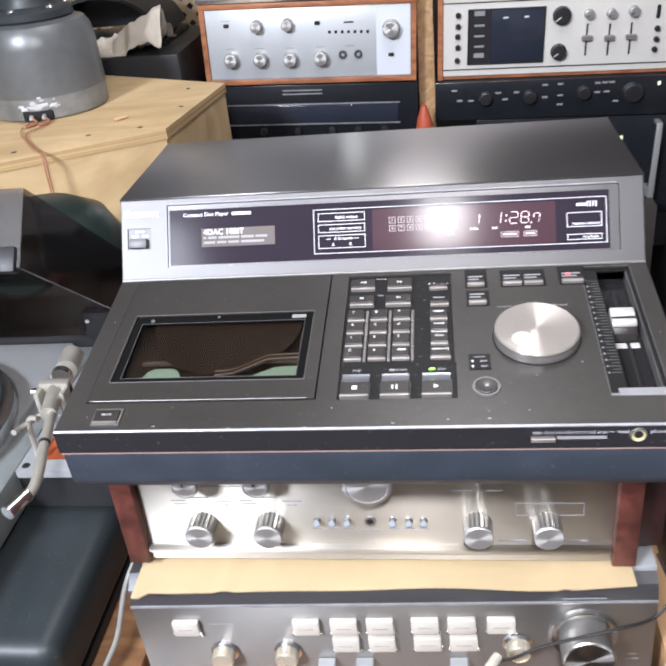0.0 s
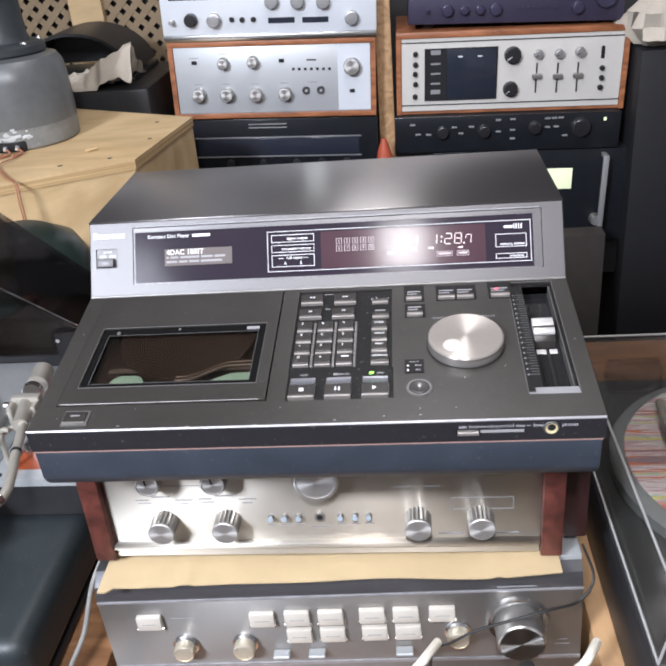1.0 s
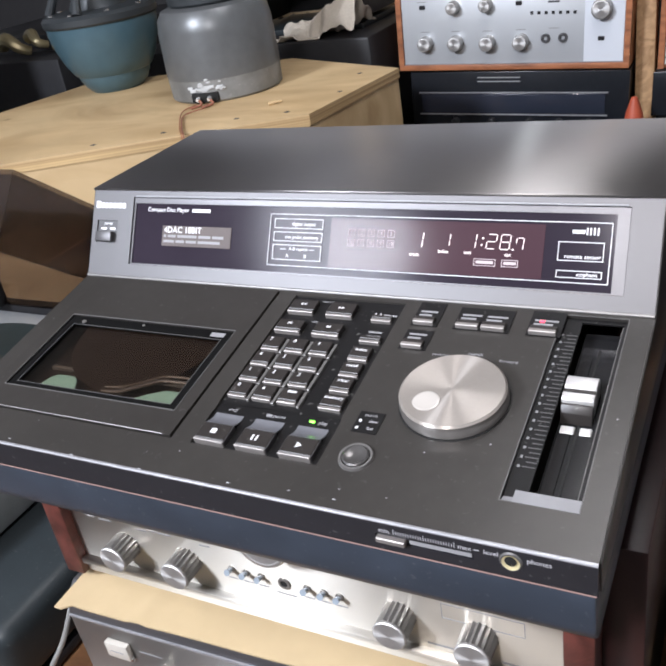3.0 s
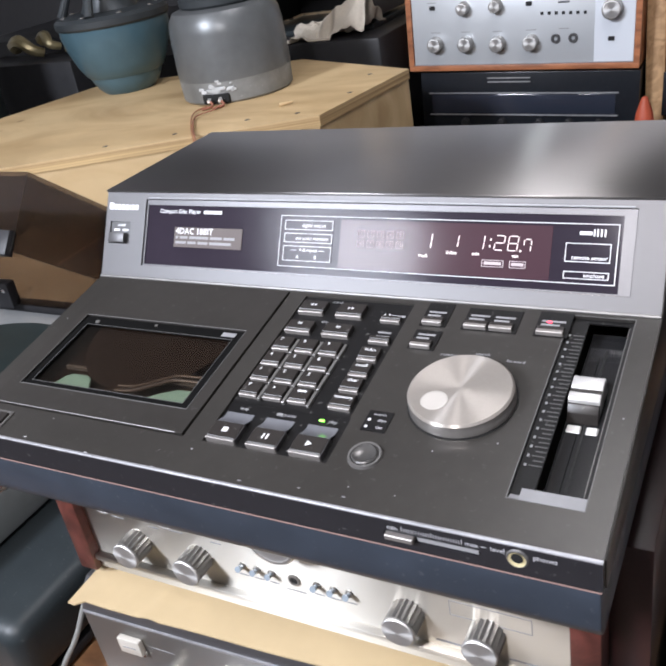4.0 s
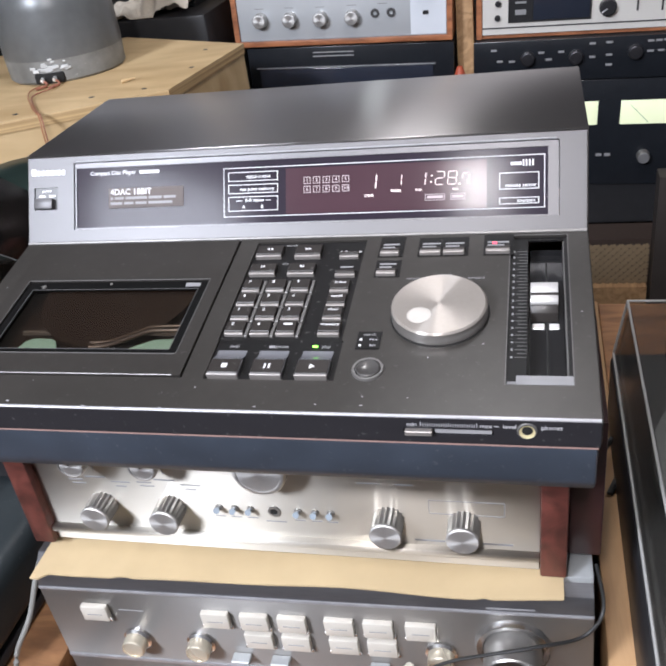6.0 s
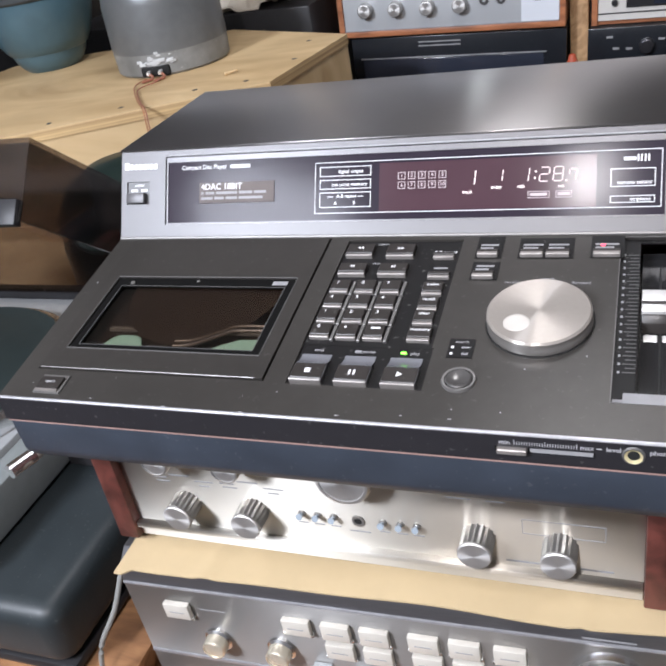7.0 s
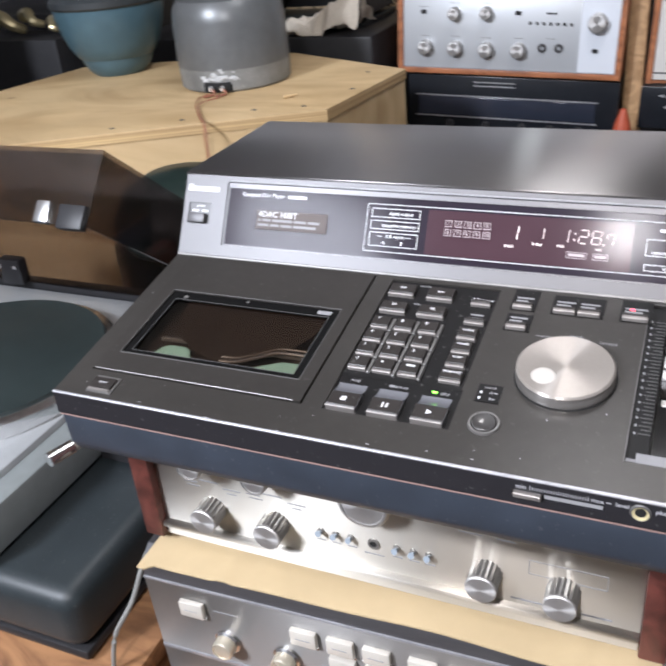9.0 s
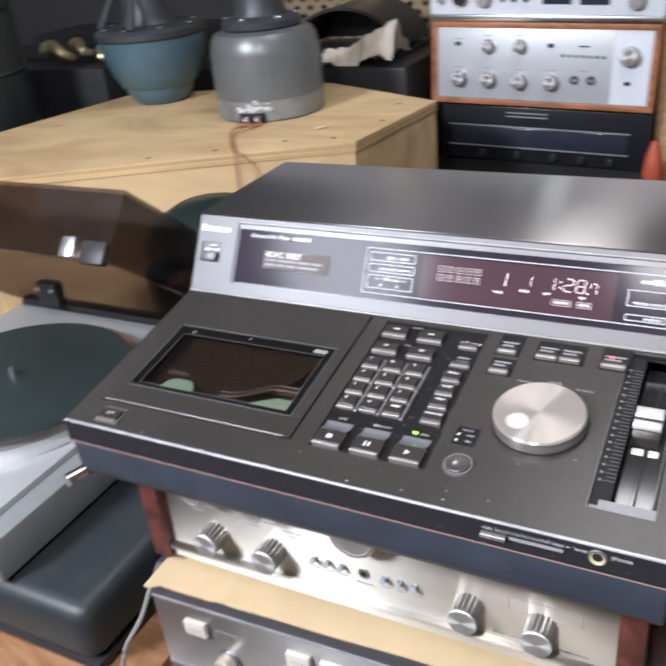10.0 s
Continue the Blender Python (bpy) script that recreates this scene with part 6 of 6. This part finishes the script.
def lattice(x0, x1, z0, z1, step, w, y):
    bm = bmesh.new()
    span = (x1 - x0) + (z1 - z0)
    n = int(span / step)
    for s in (1, -1):
        for i in range(n + 1):
            d = i * step
            # clip each diagonal strip to the panel
            if s > 0:
                a = (x0 + max(0, d - (z1 - z0)), z0 + min(d, z1 - z0))
                b = (x0 + min(d, x1 - x0), z0 + max(0, d - (x1 - x0)))
            else:
                a = (x1 - max(0, d - (z1 - z0)), z0 + min(d, z1 - z0))
                b = (x1 - min(d, x1 - x0), z0 + max(0, d - (x1 - x0)))
            if (a[0] - b[0]) ** 2 + (a[1] - b[1]) ** 2 < 1e-6:
                continue
            yy = y + s * 0.0008
            dx, dz = b[0] - a[0], b[1] - a[1]
            k = w / 2 / math.hypot(dx, dz)
            v = [bm.verts.new((a[0] - dz * k, yy, a[1] + dx * k)), bm.verts.new((b[0] - dz * k, yy, b[1] + dx * k)), bm.verts.new((b[0] + dz * k, yy, b[1] - dx * k)), bm.verts.new((a[0] + dz * k, yy, a[1] - dx * k))]
            bm.faces.new(v)
    r = bmesh.ops.extrude_face_region(bm, geom=list(bm.faces))
    bmesh.ops.translate(bm, vec=(0, 0.0015, 0), verts=[g for g in r["geom"] if isinstance(g, bmesh.types.BMVert)])
    bmesh.ops.recalc_face_normals(bm, faces=bm.faces)
    return bm


tagged(part("cane_weave", lattice(-0.120, 0.030, 0.335, 0.43, 0.017, 0.009, -0.002), cane, CS, "woven cane front"), kind="stuff")
part("dark_post", B(0.035, 0.135, -0.04, 0.01, 0.0, 0.60), mat("dark brown post", (0.045, 0.038, 0.035), 0.5, 0.0, 0.3, 30), CS)

# black box with a cloth on it, black hood and cane panel at the back
BB = tagged(part("black_speaker_box", B(-1.15, -0.495, 1.37, 1.72, 0.0, 0.985, 0.006), black_satin), "satin black speaker box behind the plywood cabinet", "speaker")
bm = bmesh.new()
NC = 44
gr = {}
noise.seed_set(4)
for i in range(NC + 1):
    for j in range(NC + 1):
        u, v = i / NC, j / NC
        x = -0.72 + 0.19 * u
        y = 1.375 + 0.12 * v
        ridge = 0.045 * math.exp(-((v - 0.4 - 0.15 * math.sin(u * 6)) / 0.22) ** 2) * (0.5 + 0.9 * u)
        z = 0.987 + ridge + 0.022 * noise.noise(Vector((u * 5, v * 5, 1.3))) + 0.010 * noise.noise(Vector((u * 13, v * 11, 4)))
        if u > 0.72:
            z += (u - 0.72) * 0.16 * (1 - abs(v - 0.5) * 1.4)
        z = max(z, 0.9865)
        x += 0.012 * noise.noise(Vector((u * 4, v * 6, 9)))
        y += 0.016 * noise.noise(Vector((u * 6, v * 4, 12)))
        gr[i, j] = bm.verts.new((x, y, z))
for i in range(NC):
    for j in range(NC):
        bm.faces.new((gr[i, j], gr[i + 1, j], gr[i + 1, j + 1], gr[i, j + 1]))
r = bmesh.ops.extrude_face_region(bm, geom=list(bm.faces))
bmesh.ops.translate(bm, vec=(0, 0, 0.002), verts=[g for g in r["geom"] if isinstance(g, bmesh.types.BMVert)])
bmesh.ops.recalc_face_normals(bm, faces=bm.faces)
tagged(part("crumpled_cloth", bm, cloth_beige), "crumpled beige cloth lying on a black box", "cloth")
HD = thing("black_hood", "black curved metal hood standing on the speaker box", "hood", (-0.70, 1.58, 0.985))
sh = bmesh.new()
pr = []
for k in range(25):
    a = math.pi * (0.06 + 0.88 * k / 24)
    pr.append((0.15 * math.cos(a), 0.115 * math.sin(a)))
va = [[sh.verts.new((x * s, y0, z * s)) for x, z in pr] for y0, s in ((-0.10, 1.0), (0.10, 1.0), (0.10, 0.94), (-0.10, 0.94))]
for q in range(4):
    for k in range(24):
        sh.faces.new((va[q][k], va[q][k + 1], va[(q + 1) % 4][k + 1], va[(q + 1) % 4][k]))
bmesh.ops.recalc_face_normals(sh, faces=sh.faces)
part("shell", sh, black_satin, HD, "curved black shell")
bk = bmesh.new()
arc = [(x * 0.97, z * 0.97) for x, z in pr]
fa = [bk.verts.new((x, 0.085, z)) for x, z in arc]
fb = [bk.verts.new((x, 0.097, z)) for x, z in arc]
bk.faces.new(fa)
bk.faces.new(fb)
for k in range(len(arc)):
    n2 = (k + 1) % len(arc)
    bk.faces.new((fa[k], fa[n2], fb[n2], fb[k]))
bmesh.ops.recalc_face_normals(bk, faces=bk.faces)
part("hood_back", bk, black_satin, HD, "black back plate")
part("hood_floor", B(-0.15, 0.15, -0.11, 0.11, 0.0, 0.012, 0.002), black_gloss, HD)
CPN = thing("cane_screen", "woven cane panel in a pale frame leaning behind the stacks", "screen", (-0.77, 1.86, 0.0))
tagged(part("cane_weave", lattice(-0.35, 0.32, 0.95, 1.40, 0.044, 0.017, 0.0), cane, CPN, "woven cane mesh"), kind="stuff")
part("frame_post", B(-0.045, 0.045, -0.020, 0.02, 0.0, 2.30), plywood, CPN, "pale frame post")
part("backing", B(-0.35, 0.32, 0.022, 0.03, 0.0, 1.42), black_satin, CPN)
# rough things in the dark behind the blue driver
brass_scrap = mat("tarnished brass scrap", (0.34, 0.29, 0.17), 0.35, 0.6, 0.5, 25)
for k, (x, z, s) in enumerate(((-1.43, 1.035, 1.0), (-1.36, 1.045, 0.8), (-1.30, 1.030, 0.65))):
    sc = tube([(x - 0.035 * s, 1.30 + 0.02 * k, z + 0.012 * s), (x, 1.285 + 0.02 * k, z + 0.024 * s), (x + 0.030 * s, 1.29, z + 0.002), (x + 0.045 * s, 1.31, z - 0.010 * s)], 0.020 * s, 9, taper=0.011 * s)
    tagged(part("metal_scrap", sc, brass_scrap), "tarnished brass fitting in the dark behind the drivers", "fitting", group="brass fittings")
tagged(part("scrap_ledge", B(-1.62, -1.24, 1.24, 1.378, 0.0, 1.012, 0.004), black_satin), "black ledge holding tarnished brass fittings", "ledge")
tagged(part("scrap_box", B(-1.75, -1.16, 1.38, 1.75, 0.0, 1.05, 0.006), black_satin), "black box behind the horn drivers", "box")
DD = thing("dark_drum", "dark grey-green drum beside the plywood cabinet", "drum", (-1.52, 0.98, 0.78))
drum_paint = mat("dark grey green drum", (0.035, 0.045, 0.045), 0.4, 0.1, 0.2, 20)
part("drum_body", lathe([(0, 0), (0.20, 0), (0.21, 0.02), (0.21, 0.385), (0.205, 0.395), (0, 0.395)], 48), drum_paint, DD)
part("drum_lid", lathe([(0.206, 0.395), (0.213, 0.400), (0.213, 0.415), (0.19, 0.44), (0, 0.45)], 48), drum_paint, DD, "domed drum lid")
for z in (0.13, 0.26):
    part("drum_band", lathe([(0.210, z), (0.2145, z + 0.006), (0.210, z + 0.012)], 48), drum_paint, DD)
tagged(part("drum_stand", B(-1.75, -1.29, 0.70, 1.25, 0.0, 0.779), black_satin), "dark stand under a round drum", "stand")
# hanging pale bundle at the far right
bn = lathe([(0, 0.0), (0.050, 0.004), (0.070, 0.020), (0.078, 0.045), (0.068, 0.075), (0.050, 0.098), (0.036, 0.115), (0.030, 0.135), (0.040, 0.155), (0.050, 0.175), (0.030, 0.185), (0, 0.188)], 40)
for v in bn.verts:
    k = 0.45 * noise.noise(v.co * 28) + 0.25 * noise.noise(v.co * 70)
    v.co.x *= 1.15 + k
    v.co.y *= 1.0 + k
bn.transform(Matrix.Translation((0.662, 1.46, 0.989)))
tagged(part("bundled_cloth", bn, cloth_beige), "pale crumpled bundle of cloth on a dark stand", "cloth")
tagged(part("dark_stand", B(0.595, 0.90, 1.40, 1.75, 0.0, 0.988, 0.004), mat("matt black stand", (0.013, 0.013, 0.015), 0.6, spec=0.3)), "tall black stand beside the equipment rack", "stand")
